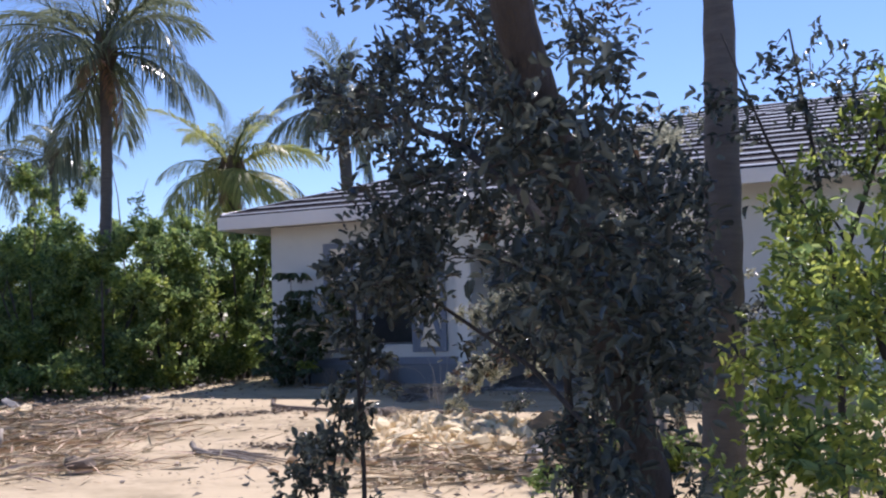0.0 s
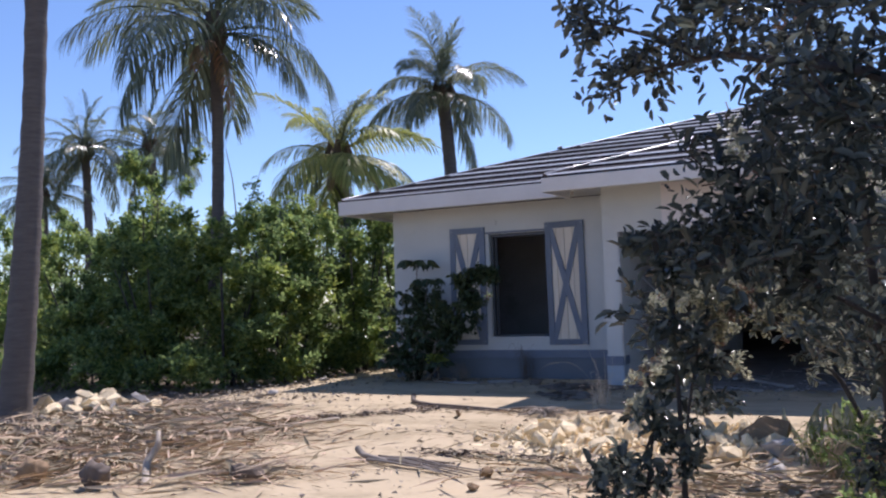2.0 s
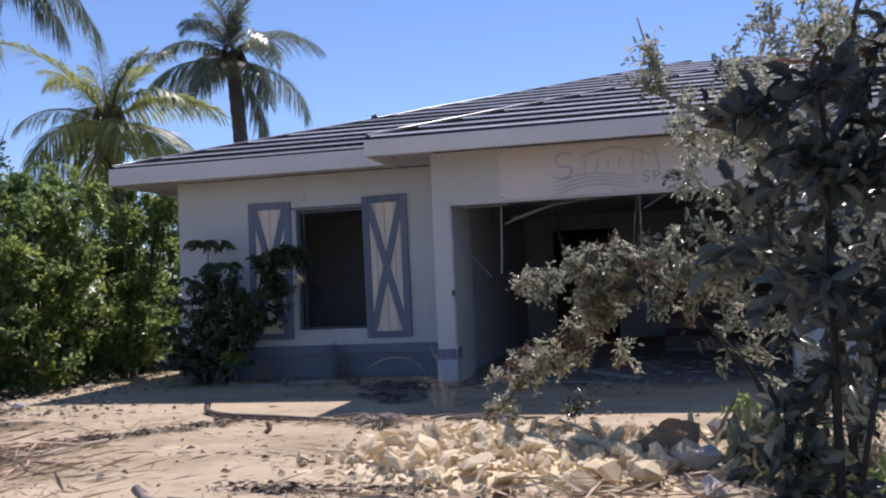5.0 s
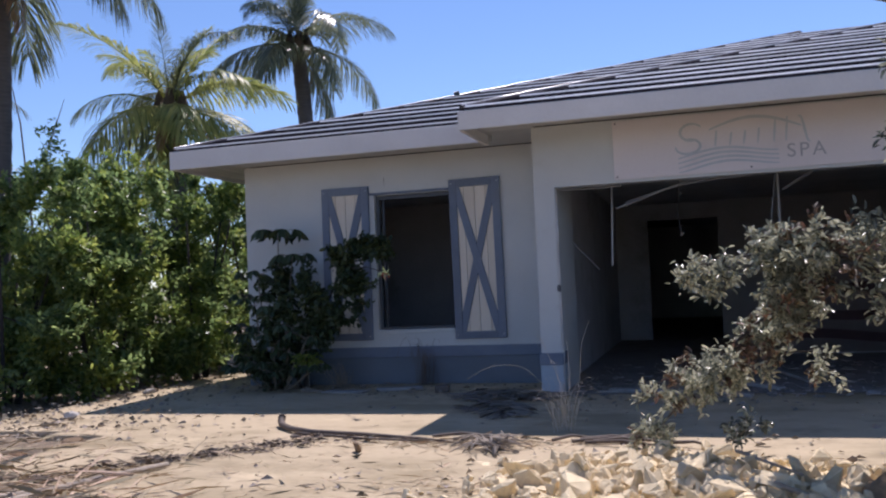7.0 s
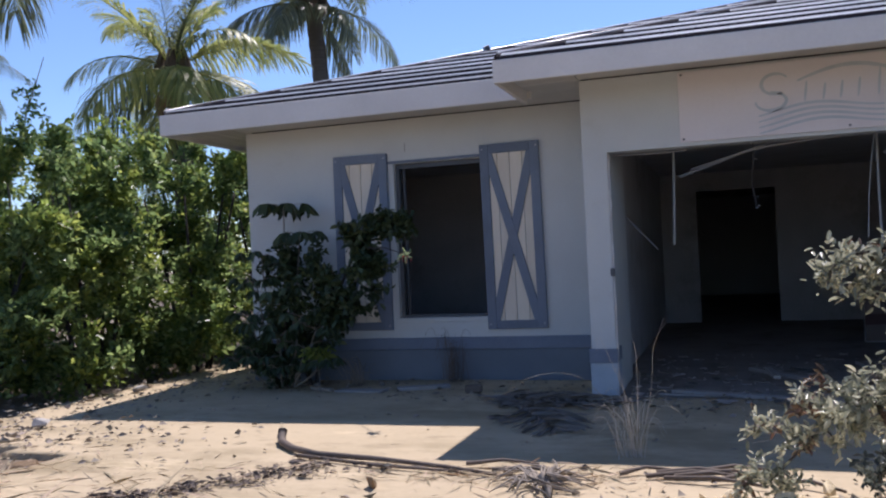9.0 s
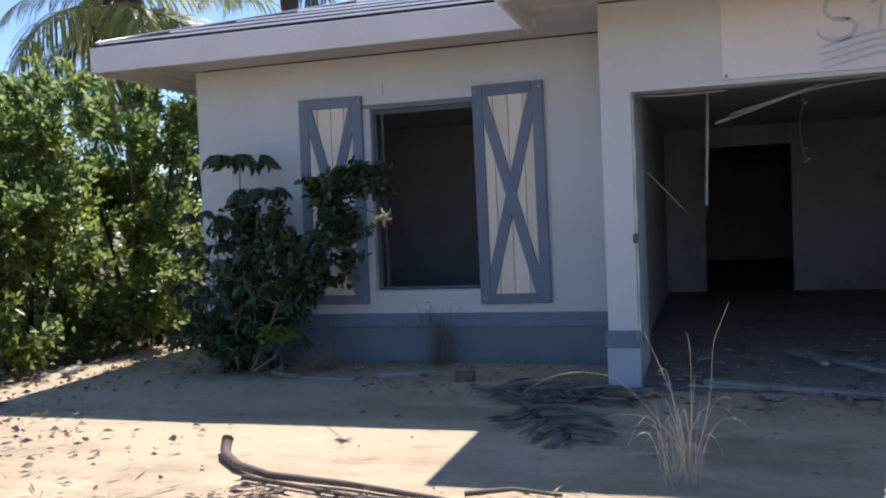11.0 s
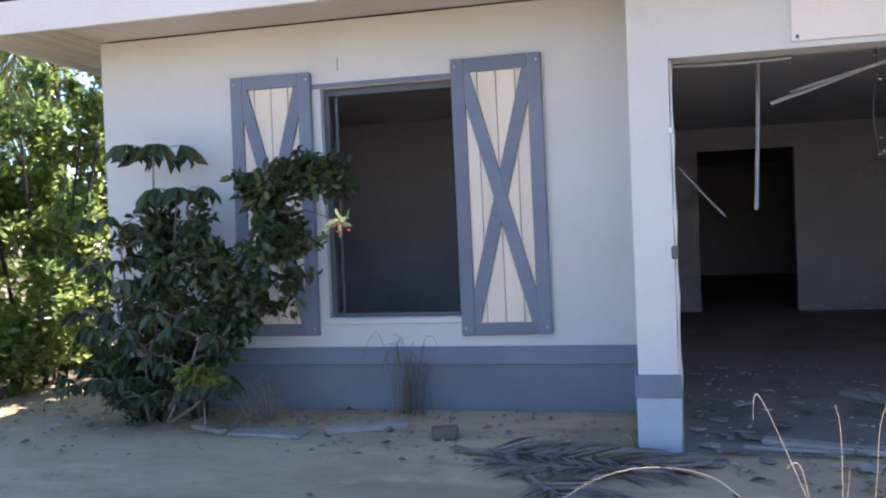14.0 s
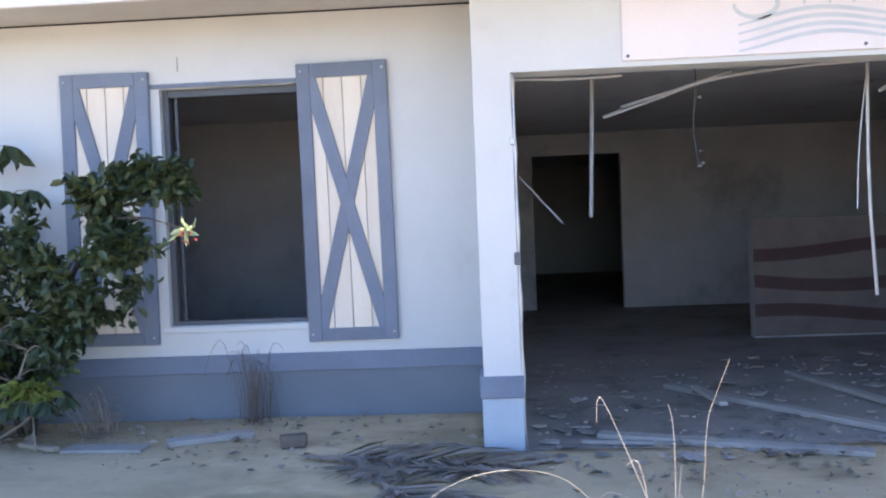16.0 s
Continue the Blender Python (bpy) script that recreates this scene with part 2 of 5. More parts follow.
def leaf_mesh(name, rng, at, way, length, width, fine=False):
    """Folded leaves: at and way are N x 3, length and width N long."""
    n = len(at)
    a = unit(way)
    s = unit(np.cross(a, rng.normal(size=(n, 3)) * 0.7 + np.array((0, 0, 1.0))))
    up = np.cross(s, a)
    L, W = length[:, None], width[:, None]
    fold = W * 0.35
    if fine:
        v = np.stack([at, at + a * L * 0.30 + s * W * 0.42 + up * fold, at + a * L * 0.72 + s * W * 0.40 + up * fold * 0.8, at + a * L - up * fold * 0.5,
                      at + a * L * 0.72 - s * W * 0.40 + up * fold * 0.8, at + a * L * 0.30 - s * W * 0.42 + up * fold, at + a * L * 0.5], 1)
        k = 7
        pat = np.array([(0, 1, 6), (1, 2, 6), (2, 3, 6), (3, 4, 6), (4, 5, 6), (5, 0, 6)])
    else:
        v = np.stack([at, at + a * L * 0.5 + s * W * 0.5 + up * fold, at + a * L, at + a * L * 0.5 - s * W * 0.5 + up * fold], 1)
        k = 4
        pat = np.array([(0, 1, 2), (0, 2, 3)])
    faces = (np.arange(n)[:, None, None] * k + pat[None]).reshape(-1, 3)
    me = bpy.data.meshes.new(name)
    me.vertices.add(n * k)
    me.vertices.foreach_set("co", v.reshape(-1))
    me.loops.add(len(faces) * 3)
    me.loops.foreach_set("vertex_index", faces.reshape(-1).astype(np.int32))
    me.polygons.add(len(faces))
    me.polygons.foreach_set("loop_start", np.arange(0, len(faces) * 3, 3, dtype=np.int32))
    me.update(calc_edges=True)
    me.shade_smooth()
    return me


def crown_points(rng, blobs, gap=1.3, cut=-0.12):
    """Points in rounded masses (centre, radii, number), with gaps."""
    out = []
    for c, r, n in blobs:
        got = tries = 0
        while got < n:
            tries += 1
            p = rng.normal(size=3)
            p = p / np.linalg.norm(p) * rng.random() ** 0.45
            q = np.array(c) + p * np.array(r)
            if tries > 6 * n or (q[2] > 0.05 and noise.noise(Vector(q * gap)) > cut):
                out.append(q)
                got += 1
    return np.array(out)


def branches(rng, stems, points, thin=0.004):
    """Limbs that join every point to the nearest wood, and the way each twig points."""
    wood, rad, lines = [], [], []
    for pts, r0, r1 in stems:
        pts = np.asarray(pts, float)
        rr = np.linspace(r0, r1, len(pts))
        lines.append((pts, rr))
        for i in range(len(pts) - 1):
            for f in (0.0, 0.33, 0.66):
                wood.append(pts[i] * (1 - f) + pts[i + 1] * f)
                rad.append(rr[i])
        wood.append(pts[-1])
        rad.append(rr[-1])
    m0 = len(wood)
    w = np.zeros((m0 + 2 * len(points), 3))
    w[:m0] = wood
    rad = np.concatenate([np.array(rad), np.zeros(2 * len(points))])
    d0 = np.min(np.linalg.norm(points[:, None] - w[None, :m0], axis=2), axis=1)
    ways = np.zeros_like(points)
    for i in np.argsort(d0):
        p = points[i]
        d = w[:m0] - p
        gapv = np.sqrt((d * d).sum(1))
        j = int(np.argmin(gapv + 0.25 * np.maximum(0, d[:, 2])))
        a, g = w[j].copy(), gapv[j]
        r = max(thin, min(rad[j] * 0.72, 0.006 + 0.012 * g))
        e = max(thin * 0.7, r * 0.45)
        m = a * 0.45 + p * 0.55 + rng.normal(size=3) * 0.10 * g + np.array((0, 0, 0.10 * g))
        lines.append((np.array([a, m, p]), np.array([r, r * 0.75, e])))
        w[m0], w[m0 + 1] = m, p
        rad[m0], rad[m0 + 1] = r * 0.75, e
        m0 += 2
        ways[i] = p - m
    return lines, unit(ways)


def leaves_round(rng, points, ways, per, spread, size, slim=0.45, fine=False, name="crown", open_=0.9, droop=0.0):
    n = len(points) * per
    at = np.repeat(points, per, 0)
    w = np.repeat(ways, per, 0)
    along = rng.random((n, 1)) - 0.55
    at = at + w * along * spread * 1.6 + rng.normal(size=(n, 3)) * spread * 0.20
    way = w * 0.6 + unit(rng.normal(size=(n, 3))) * open_ + np.array((0, 0, 0.15 - droop))
    L = size * (0.65 + 0.7 * rng.random(n))
    return leaf_mesh(name, rng, at, way, L, L * slim * (0.8 + 0.4 * rng.random(n)), fine)


def shrub(name, label, category, base, blobs, stems, leaf, per=30, spread=0.16, size=0.07, slim=0.45, fine=False, seed=1, wood=TWIG, gap=1.3,
          cut=-0.12, group="", sides=5, droop=0.0, second=None, thin=0.004):
    """A woody plant: stems and limbs in one mesh, its leaves in another; places are the world's."""
    rng = np.random.default_rng(seed)
    t = thing(name, label, category, base, group)
    off = np.array(base)
    pts = crown_points(rng, blobs, gap, cut) - off
    lines, ways = branches(rng, [(np.asarray(p) - off, a, b) for p, a, b in stems], pts, thin)
    part("trunk" if len(stems) == 1 else "branching", tube_mesh("wood", lines, sides), wood, t)
    if second:
        pick = rng.random(len(pts)) < second[1]
        part("crown", leaves_round(rng, pts[~pick], ways[~pick], per, spread, size, slim, fine, droop=droop), leaf, t)
        part("crown", leaves_round(rng, pts[pick], ways[pick], per, spread, size, slim, fine, droop=droop), second[0], t, second[2])
    else:
        part("crown", leaves_round(rng, pts, ways, per, spread, size, slim, fine, droop=droop), leaf, t)
    return t


# ---- palms ----
def frond_mesh(rng, length, rise, droop, blade=0.55, pairs=84, hang=0.35, width=0.034, wind=0.0):
    """A feather frond that springs from the origin along +x."""
    n = 14
    ang, p, pts = radians(rise), np.zeros(3), [np.zeros(3)]
    for i in range(n):
        s = (i + 0.5) / n
        a = ang - radians(droop) * s ** 1.4
        p = p + length / n * np.array((math.cos(a), wind * s, math.sin(a)))
        pts.append(p)
    pts = np.array(pts)
    v, f = tubes([(pts, np.linspace(0.028, 0.005, n + 1))], 4)
    v = [tuple(q) for q in v]
    tang = unit(np.gradient(pts, axis=0))
    for side in (-1, 1):
        for k in range(pairs):
            s = 0.16 + 0.84 * (k + rng.random() * 0.6) / pairs
            x = min(s * n, n - 0.001)
            i, fr = int(x), x - int(x)
            o = pts[i] * (1 - fr) + pts[i + 1] * fr
            tg = tang[i]
            ll = blade * (0.45 + 0.75 * math.sin(math.pi * min(1, s * 0.86 + 0.12))) * (0.85 + 0.3 * rng.random())
            d = unit(np.array((0, side, 0)) * (0.80 - 0.30 * s) + tg * (0.45 + 0.40 * s) + np.array((0, wind * 1.2, -0.10 * hang)) + rng.normal(size=3) * 0.12)
            w = width * (1.1 - 0.5 * s)
            wv = unit(np.cross(d, np.array((0, 0, 1.0)) + tg * 0.4)) * w / 2
            q1 = o + d * ll * 0.36 - np.array((0, 0, hang * ll * 0.14))
            q2 = o + d * ll * 0.58 - np.array((0, 0, hang * ll * 0.46))
            q3 = o + d * ll * 0.70 - np.array((0, 0, hang * ll * 0.86))
            b = len(v)
            v += [tuple(o - wv * 0.5), tuple(o + wv * 0.5), tuple(q1 - wv), tuple(q1 + wv), tuple(q2 - wv * 0.8), tuple(q2 + wv * 0.8), tuple(q3)]
            f += [(b, b + 1, b + 3, b + 2), (b + 2, b + 3, b + 5, b + 4), (b + 4, b + 5, b + 6)]
    return raw("frond", v, f, True)


def frond_set(seed, mat, length, blade, wind=0.0, pairs=84):
    rng = np.random.default_rng(seed)
    out = []
    for rise, droop, hang in ((80, 36, 0.2), (64, 62, 0.32), (48, 76, 0.42), (30, 78, 0.55), (12, 72, 0.65), (-8, 64, 0.75), (-40, 38, 0.75)):
        me = frond_mesh(rng, length * (0.88 + 0.24 * rng.random()), rise, droop, blade, pairs, hang, 0.036, wind)
        me.materials.append(mat)
        out.append(me)
    return out


def palm(label, base, top, radius, fronds, count, seed, size=1.0, dead=None, dead_count=0, swell=1.25, yellow=None, yellow_share=0.0, rings=True):
    rng = np.random.default_rng(seed)
    t = thing("palm_tree", label, "palm tree", base, "palms round the house")
    b, e = np.zeros(3), np.array(top) - np.array(base)
    n = 40 if rings else 12
    pts, rad = [], []
    for i in range(n + 1):
        s = i / n
        pts.append(b * (1 - s) + e * s + np.array((0.10, 0.06, 0)) * math.sin(math.pi * s) * e[2] * 0.12)
        rad.append(radius * (swell - (swell - 0.85) * min(1, s * 2.2)) * (1 + (0.05 if i % 2 else -0.03)))
    part("trunk", tube_mesh("trunk", [(pts, rad)], 12), PALM_BARK, t)
    heart = []
    for k in range(9):
        w = 2 * math.pi * k / 9 + rng.random()
        o = np.array((math.cos(w), math.sin(w), 0))
        heart.append(([e + o * radius * 0.5 - (0, 0, 0.35), e + o * radius * 1.35 + (0, 0, 0.02), e + o * radius * 1.0 + (0, 0, 0.5 * size)], [radius * 0.3, radius * 0.55, radius * 0.2]))
    part("crown_shaft", tube_mesh("crown_shaft", heart, 6), FIBRE, t, "brown fibrous leaf bases")
    for i in range(count):
        g = (i + 0.5) / count
        k = min(6, int(g * 6.2))
        src = yellow if yellow and rng.random() < yellow_share else fronds
        ob = part("frond", src[k], None, t)
        ob.matrix_basis = pose(*(e + np.array((0, 0, 0.18 * size * (1 - g)))), rng.normal() * 12, rng.normal() * 11, i * 137.5 + rng.normal() * 16) @ Matrix.Scale(size * (0.72 + 0.28 * min(1, g * 3)) * (0.85 + 0.28 * rng.random()), 4)
    for i in range(dead_count):
        ob = part("frond", dead[5 + i % 2], None, t, "dead brown hanging frond")
        ob.matrix_basis = pose(*(e - np.array((0, 0, 0.1))), 0, rng.random() * 10, 290 + i * 40) @ Matrix.Scale(size * 0.7, 4)
    return t


def rock_mesh(rng, flat=0.7, points=14):
    bm = bmesh.new()
    for _ in range(points):
        p = unit(rng.normal(size=3)) * (0.40 + 0.14 * rng.random())
        bm.verts.new((p[0] * (0.9 + 0.4 * rng.random()), p[1], p[2] * flat))
    r = bmesh.ops.convex_hull(bm, input=bm.verts[:])
    bmesh.ops.delete(bm, geom=[x for x in r["geom_interior"] if isinstance(x, bmesh.types.BMVert)], context='VERTS')
    bmesh.ops.bevel(bm, geom=bm.edges[:], offset=0.014, segments=1, affect='EDGES')
    for q in bm.verts:
        q.co += Vector(rng.normal(size=3)) * 0.012
    return mesh_of(bm, "rock")


# ---- ground ----
def ground_height(x, y):
    return 0.025 * noise.noise(Vector((x * 0.35, y * 0.35, 3.0))) - 0.05


def sheet(x0, x1, y0, y1, step, height):
    nx, ny = int((x1 - x0) / step), int((y1 - y0) / step)
    v = [(x0 + (x1 - x0) * i / nx, y0 + (y1 - y0) * j / ny, 0) for j in range(ny + 1) for i in range(nx + 1)]
    v = [(x, y, height(x, y)) for x, y, _ in v]
    f = [(j * (nx + 1) + i, j * (nx + 1) + i + 1, (j + 1) * (nx + 1) + i + 1, (j + 1) * (nx + 1) + i) for j in range(ny) for i in range(nx)]
    return v, f


xs = sorted({-400.0, -120.0, -45.0, *[float(v) for v in np.arange(-28, 14.01, 0.5)], 40.0, 120.0, 400.0})
ys = sorted({-400.0, -120.0, -30.0, *[float(v) for v in np.arange(-8, 32.01, 0.5)], 60.0, 140.0, 400.0})
gv = [(x, y, ground_height(x, y)) for y in ys for x in xs]
gf = [(j * len(xs) + i, j * len(xs) + i + 1, (j + 1) * len(xs) + i + 1, (j + 1) * len(xs) + i) for j in range(len(ys) - 1) for i in range(len(xs) - 1)]
ground = part("ground", raw("ground", gv, gf, True), SOIL)
tagged(ground, "brown sandy soil under leaf litter round the house", "ground", kind="structure")

drive = thing("driveway", "sun-bleached sandy concrete drive in front of the house", "driveway", (0, 0, 0), kind="structure")


def paved(x, y):
    """Whether the drive covers this spot; its edges are crumbled."""
    e = 0.16 * noise.noise(Vector((x * 1.3, y * 1.3, 7.0))) + 0.05 * noise.noise(Vector((x * 6, y * 6, 2.0)))
    if x > -4.3:
        return y < 12.74 and x + e < 3.6
    if x > -8.3:
        return y < 13.78 and (x + e > -6.75 or y + e > 10.1 or (y + e > 8.6 and x + e > -7.7))
    return x + e > -9.5 and y + e > 10.3 and y + e < 15.4


v, f = sheet(-9.8, 4.0, -4.0, 15.6, 0.1, lambda x, y: 0.010 * noise.noise(Vector((x * 0.6, y * 0.6, 9.0))) + 0.003 * noise.noise(Vector((x * 3, y * 3, 4.0))) - 0.002)
f = [q for q in f if paved((v[q[0]][0] + v[q[2]][0]) / 2, (v[q[0]][1] + v[q[2]][1]) / 2)]
bm = bmesh.new()
me = raw("slab", v, f, True)
bm.from_mesh(me)
bmesh.ops.delete(bm, geom=[q for q in bm.verts if not q.link_faces], context='VERTS')
rim = bmesh.ops.extrude_edge_only(bm, edges=[q for q in bm.edges if q.is_boundary])
for q in rim["geom"]:
    if isinstance(q, bmesh.types.BMVert):
        q.co.z -= 0.09
part("slab", bm, CONCRETE, drive, smooth=True)

# ---- house ----
WY, GY = 13.76, 12.73                    # faces of the window wall and of the front with the wide opening
house = thing("house", "low grey-white stucco house with a brown hipped roof, derelict", "house", (0, 0, 0))
TOP = 2.80
for row in ((-8.28, -6.50, WY, WY + 0.2, -0.1, TOP), (-5.50, -4.30, WY, WY + 0.2, -0.1, TOP),
                   (-6.50, -5.50, WY, WY + 0.2, -0.1, 0.66), (-6.50, -5.50, WY, WY + 0.2, 2.32, TOP),
            (-4.30, -4.085, GY, WY + 0.2, -0.1, TOP), (-4.085, -0.25, GY, GY + 0.2, 2.15, TOP), (-0.25, 7.4, GY, GY + 0.2, -0.1, TOP),
            (-8.28, -8.08, WY + 0.2, 28.8, -0.1, TOP), (-8.08, 7.4, 28.6, 28.8, -0.1, TOP), (7.2, 7.4, GY + 0.2, 28.6, -0.1, TOP)):
    part("wall", boxes(row), WALL, house)
part("wainscot", boxes((-8.29, -4.30, WY - 0.012, WY, -0.1, 0.325)), WAINSCOT, house, "slate blue painted lower wall")
part("band", boxes((-8.30, -4.30, WY - 0.03, WY + 0.0, 0.325, 0.45), bevel=0.004), TRIM, house)
part("band", boxes((-4.322, -4.07, GY - 0.022, GY + 0.30, 0.30, 0.425), bevel=0.004), TRIM, house)
part("plinth", boxes((-4.312, -4.078, GY - 0.008, GY + 0.28, -0.08, 0.30)),
     material("pale_blue_paint", (0.44, 0.51, 0.58), (0.34, 0.41, 0.48), 0.85, 2, 70, 0.3, 0.005, spots=(((0.28, 0.29, 0.30), 6.0, 0.6, 0.85),)), house)

# fascias and soffits
part("fascia", boxes((-8.90, -4.80, 13.02, 13.055, 2.745, 2.97), bevel=0.004), FASCIA, house)
part("fascia", boxes((-8.90, -8.865, 13.055, 29.4, 2.745, 2.97), bevel=0.004), FASCIA, house)
part("fascia", boxes((-4.87, 8.0, 11.89, 11.926, 2.695, 2.885), bevel=0.004), FASCIA, house)
part("fascia", boxes((-4.87, -4.835, 11.926, 13.02, 2.695, 2.885), bevel=0.004), FASCIA, house)
soffit = part("soffit", boxes((-8.865, -4.836, 13.055, WY, 2.812, 2.83), (-4.835, 8.0, 11.926, GY, 2.812, 2.83), (-8.865, -8.28, WY, 28.8, 2.812, 2.83), (-4.836, -4.30, GY, WY, 2.813, 2.83), (-4.95, -4.836, 13.0, WY, 2.813, 2.829)), SOFFIT, house)
for i in range(9):
    part("soffit_slat", boxes((-8.86 + 0.065 * i, -8.803 + 0.065 * i, 13.06, 14.9, 2.80, 2.8115), bevel=0.002), SOFFIT, soffit)
for i in range(8):
    part("soffit_slat", boxes((-4.83, -4.30, 11.93 + 0.10 * i, 12.018 + 0.10 * i, 2.80, 2.8115), bevel=0.002), SOFFIT, soffit)

# roof: overlapping courses on every slope
PITCH = 0.323
roof = part("roof", raw("roof_deck", [(-8.86, 13.055, 2.925), (8.0, 13.055, 2.925), (-0.66, 21.25, 5.57), (0.0, 21.25, 5.57), (-8.86, 29.45, 2.925), (8.0, 29.45, 2.925)],
                        [(0, 1, 3, 2), (0, 2, 4), (1, 5, 3), (2, 3, 5, 4)]), ROOF, house, "dark brown tiled hipped roof")
part("roof_deck", raw("garage_deck", [(-4.836, 11.926, 2.84), (8.0, 11.926, 2.84), (4.49, 21.25, 5.85), (8.0, 21.25, 5.85), (-4.836, 13.0, 2.84), (3.8, 21.25, 5.62)],
                      [(0, 1, 3, 2), (0, 2, 5, 4)]), ROOF, roof)


def course(m, left, right, v0, run, lean_l, lean_r):
    """One course: a rounded nose along the eave side and a sloping face; m sets u along the eave, v up the slope."""
    prof = ((-0.016, -0.03, 0), (-0.014, 0.042, 0), (0.006, 0.059, 0), (run + 0.02, 0.004, 0))
    v = []
    for end, lean in ((left, lean_l), (right, lean_r)):
        for dv, h, _ in prof:
            k = max(0.0, dv)
            v.append(m @ Vector((end + lean * k, v0 + dv, (v0 + dv) * PITCH + h + 0.018)))
    me = raw("course", v, [(0, 1, 5, 4), (1, 2, 6, 5), (2, 3, 7, 6), (3, 2, 1, 0), (4, 5, 6, 7), (0, 4, 7, 3)])
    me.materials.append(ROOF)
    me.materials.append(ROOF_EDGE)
    # the bevel wears the painted glint
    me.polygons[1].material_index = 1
    return me


RUN = 0.45
for i in range(18):
    v0 = i * RUN
    part("course", course(Matrix.Translation((-8.86, 13.055, 2.945)), v0, v0 + 4.36, v0, RUN, 1, 1), None, roof)
for i in range(20):
    v0 = i * RUN
    part("course", course(Matrix.Translation((-4.836, 11.926, 2.865)), v0, 12.836 - 0.3 * v0, v0, RUN, 1, -0.3), None, roof)
turned = Matrix.Translation((-8.86, 29.45, 2.945)) @ Matrix.Rotation(radians(-90), 4, 'Z')
for i in range(18):
    v0 = i * RUN
    part("course", course(turned, v0, 16.39 - v0, v0, RUN, 1, -1), None, roof)
# thin pale tubes over the caps draw the same glint along the hips
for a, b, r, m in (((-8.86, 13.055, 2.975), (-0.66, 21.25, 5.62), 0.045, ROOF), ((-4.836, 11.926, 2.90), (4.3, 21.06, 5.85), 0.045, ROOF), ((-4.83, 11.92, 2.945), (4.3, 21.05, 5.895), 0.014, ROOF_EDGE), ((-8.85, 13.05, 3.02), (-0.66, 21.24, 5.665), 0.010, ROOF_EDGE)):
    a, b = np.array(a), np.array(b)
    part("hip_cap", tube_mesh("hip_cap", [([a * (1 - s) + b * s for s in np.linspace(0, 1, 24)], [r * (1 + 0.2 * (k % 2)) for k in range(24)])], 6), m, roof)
part("vent_pipe", tube_mesh("vent_pipe", [([(-5.93, 15.95, 3.80), (-5.97, 15.94, 3.98)], [0.022, 0.022]), ([(-6.01, 15.94, 3.97), (-5.93, 15.94, 3.99)], [0.032, 0.032])], 8), FRAME_DARK, roof)

# rooms behind the openings
part("floor", boxes((-8.08, 7.2, WY + 0.2, 28.6, -0.12, -0.004)), DARK_FLOOR, house)
part("floor", boxes((-4.085, 7.2, GY, WY + 0.2, -0.12, -0.004)), DARK_FLOOR, house)
tagged(part("ceiling", boxes((-8.08, 7.2, WY + 0.2, 28.6, 2.50, 2.56), (-4.08, 7.2, GY + 0.2, WY + 0.2, 2.50, 2.56)), CEILING), "stained board ceiling inside the house", "ceiling", kind="structure")
for row in ((-4.30, -4.18, WY + 0.2, 20.3, 0, 2.50), (-8.08, -4.30, 17.3, 17.42, 0, 2.50), (-4.18, -3.60, 20.3, 20.45, 0, 2.50), (-2.35, 7.2, 20.3, 20.45, 0, 2.50), (-3.60, -2.35, 20.3, 20.45, 2.20, 2.50),
            (-1.55, 2.8, 16.85, 17.0, 0, 1.20), (2.8, 2.95, GY + 0.2, 17.0, 0, 2.50)):
    part("wall", boxes(row), INTERIOR, house, "dirty plaster inner wall")

# window
window = part("window", boxes((-6.50, -6.46, WY + 0.06, WY + 0.14, 0.66, 2.32), (-5.54, -5.50, WY + 0.06, WY + 0.14, 0.66, 2.32),
                              (-6.46, -5.54, WY + 0.06, WY + 0.14, 2.27, 2.32), (-6.46, -5.54, WY + 0.06, WY + 0.14, 0.66, 0.69), bevel=0.003), FRAME_DARK, house, "window opening with its panes gone")
part("frame", boxes((-6.43, -6.41, WY + 0.10, WY + 0.13, 0.69, 2.27), bevel=0.003), FRAME_DARK, window)
part("crack", boxes((-6.362, -6.358, WY - 0.003, WY + 0.001, 2.44, 2.54)), FRAME_DARK, house, "hairline crack")
part("lintel_trim", boxes((-6.56, -5.44, WY - 0.015, WY + 0.0, 2.325, 2.355), bevel=0.003), TRIM, window)
part("sill", boxes((-6.54, -5.47, WY - 0.02, WY + 0.06, 0.615, 0.655), bevel=0.004), WALL, window)

# wide opening: broken metal edge trim
jamb = part("jamb_trim", tube_mesh("jamb_trim", [([(-4.075, GY + 0.02, 2.14 - 0.143 * k) for k in range(16)], [0.009 + 0.008 * ((k * 7) % 3 == 0) for k in range(16)])], 5), METAL, house, "torn aluminium edge strip")
part("bracket", boxes((-4.10, -4.062, GY - 0.02, GY + 0.02, 1.06, 1.13), bevel=0.006), FRAME_DARK, jamb)
part("bracket", boxes((-4.10, -4.068, GY - 0.015, GY + 0.02, 1.74, 1.78), bevel=0.006), METAL, jamb)


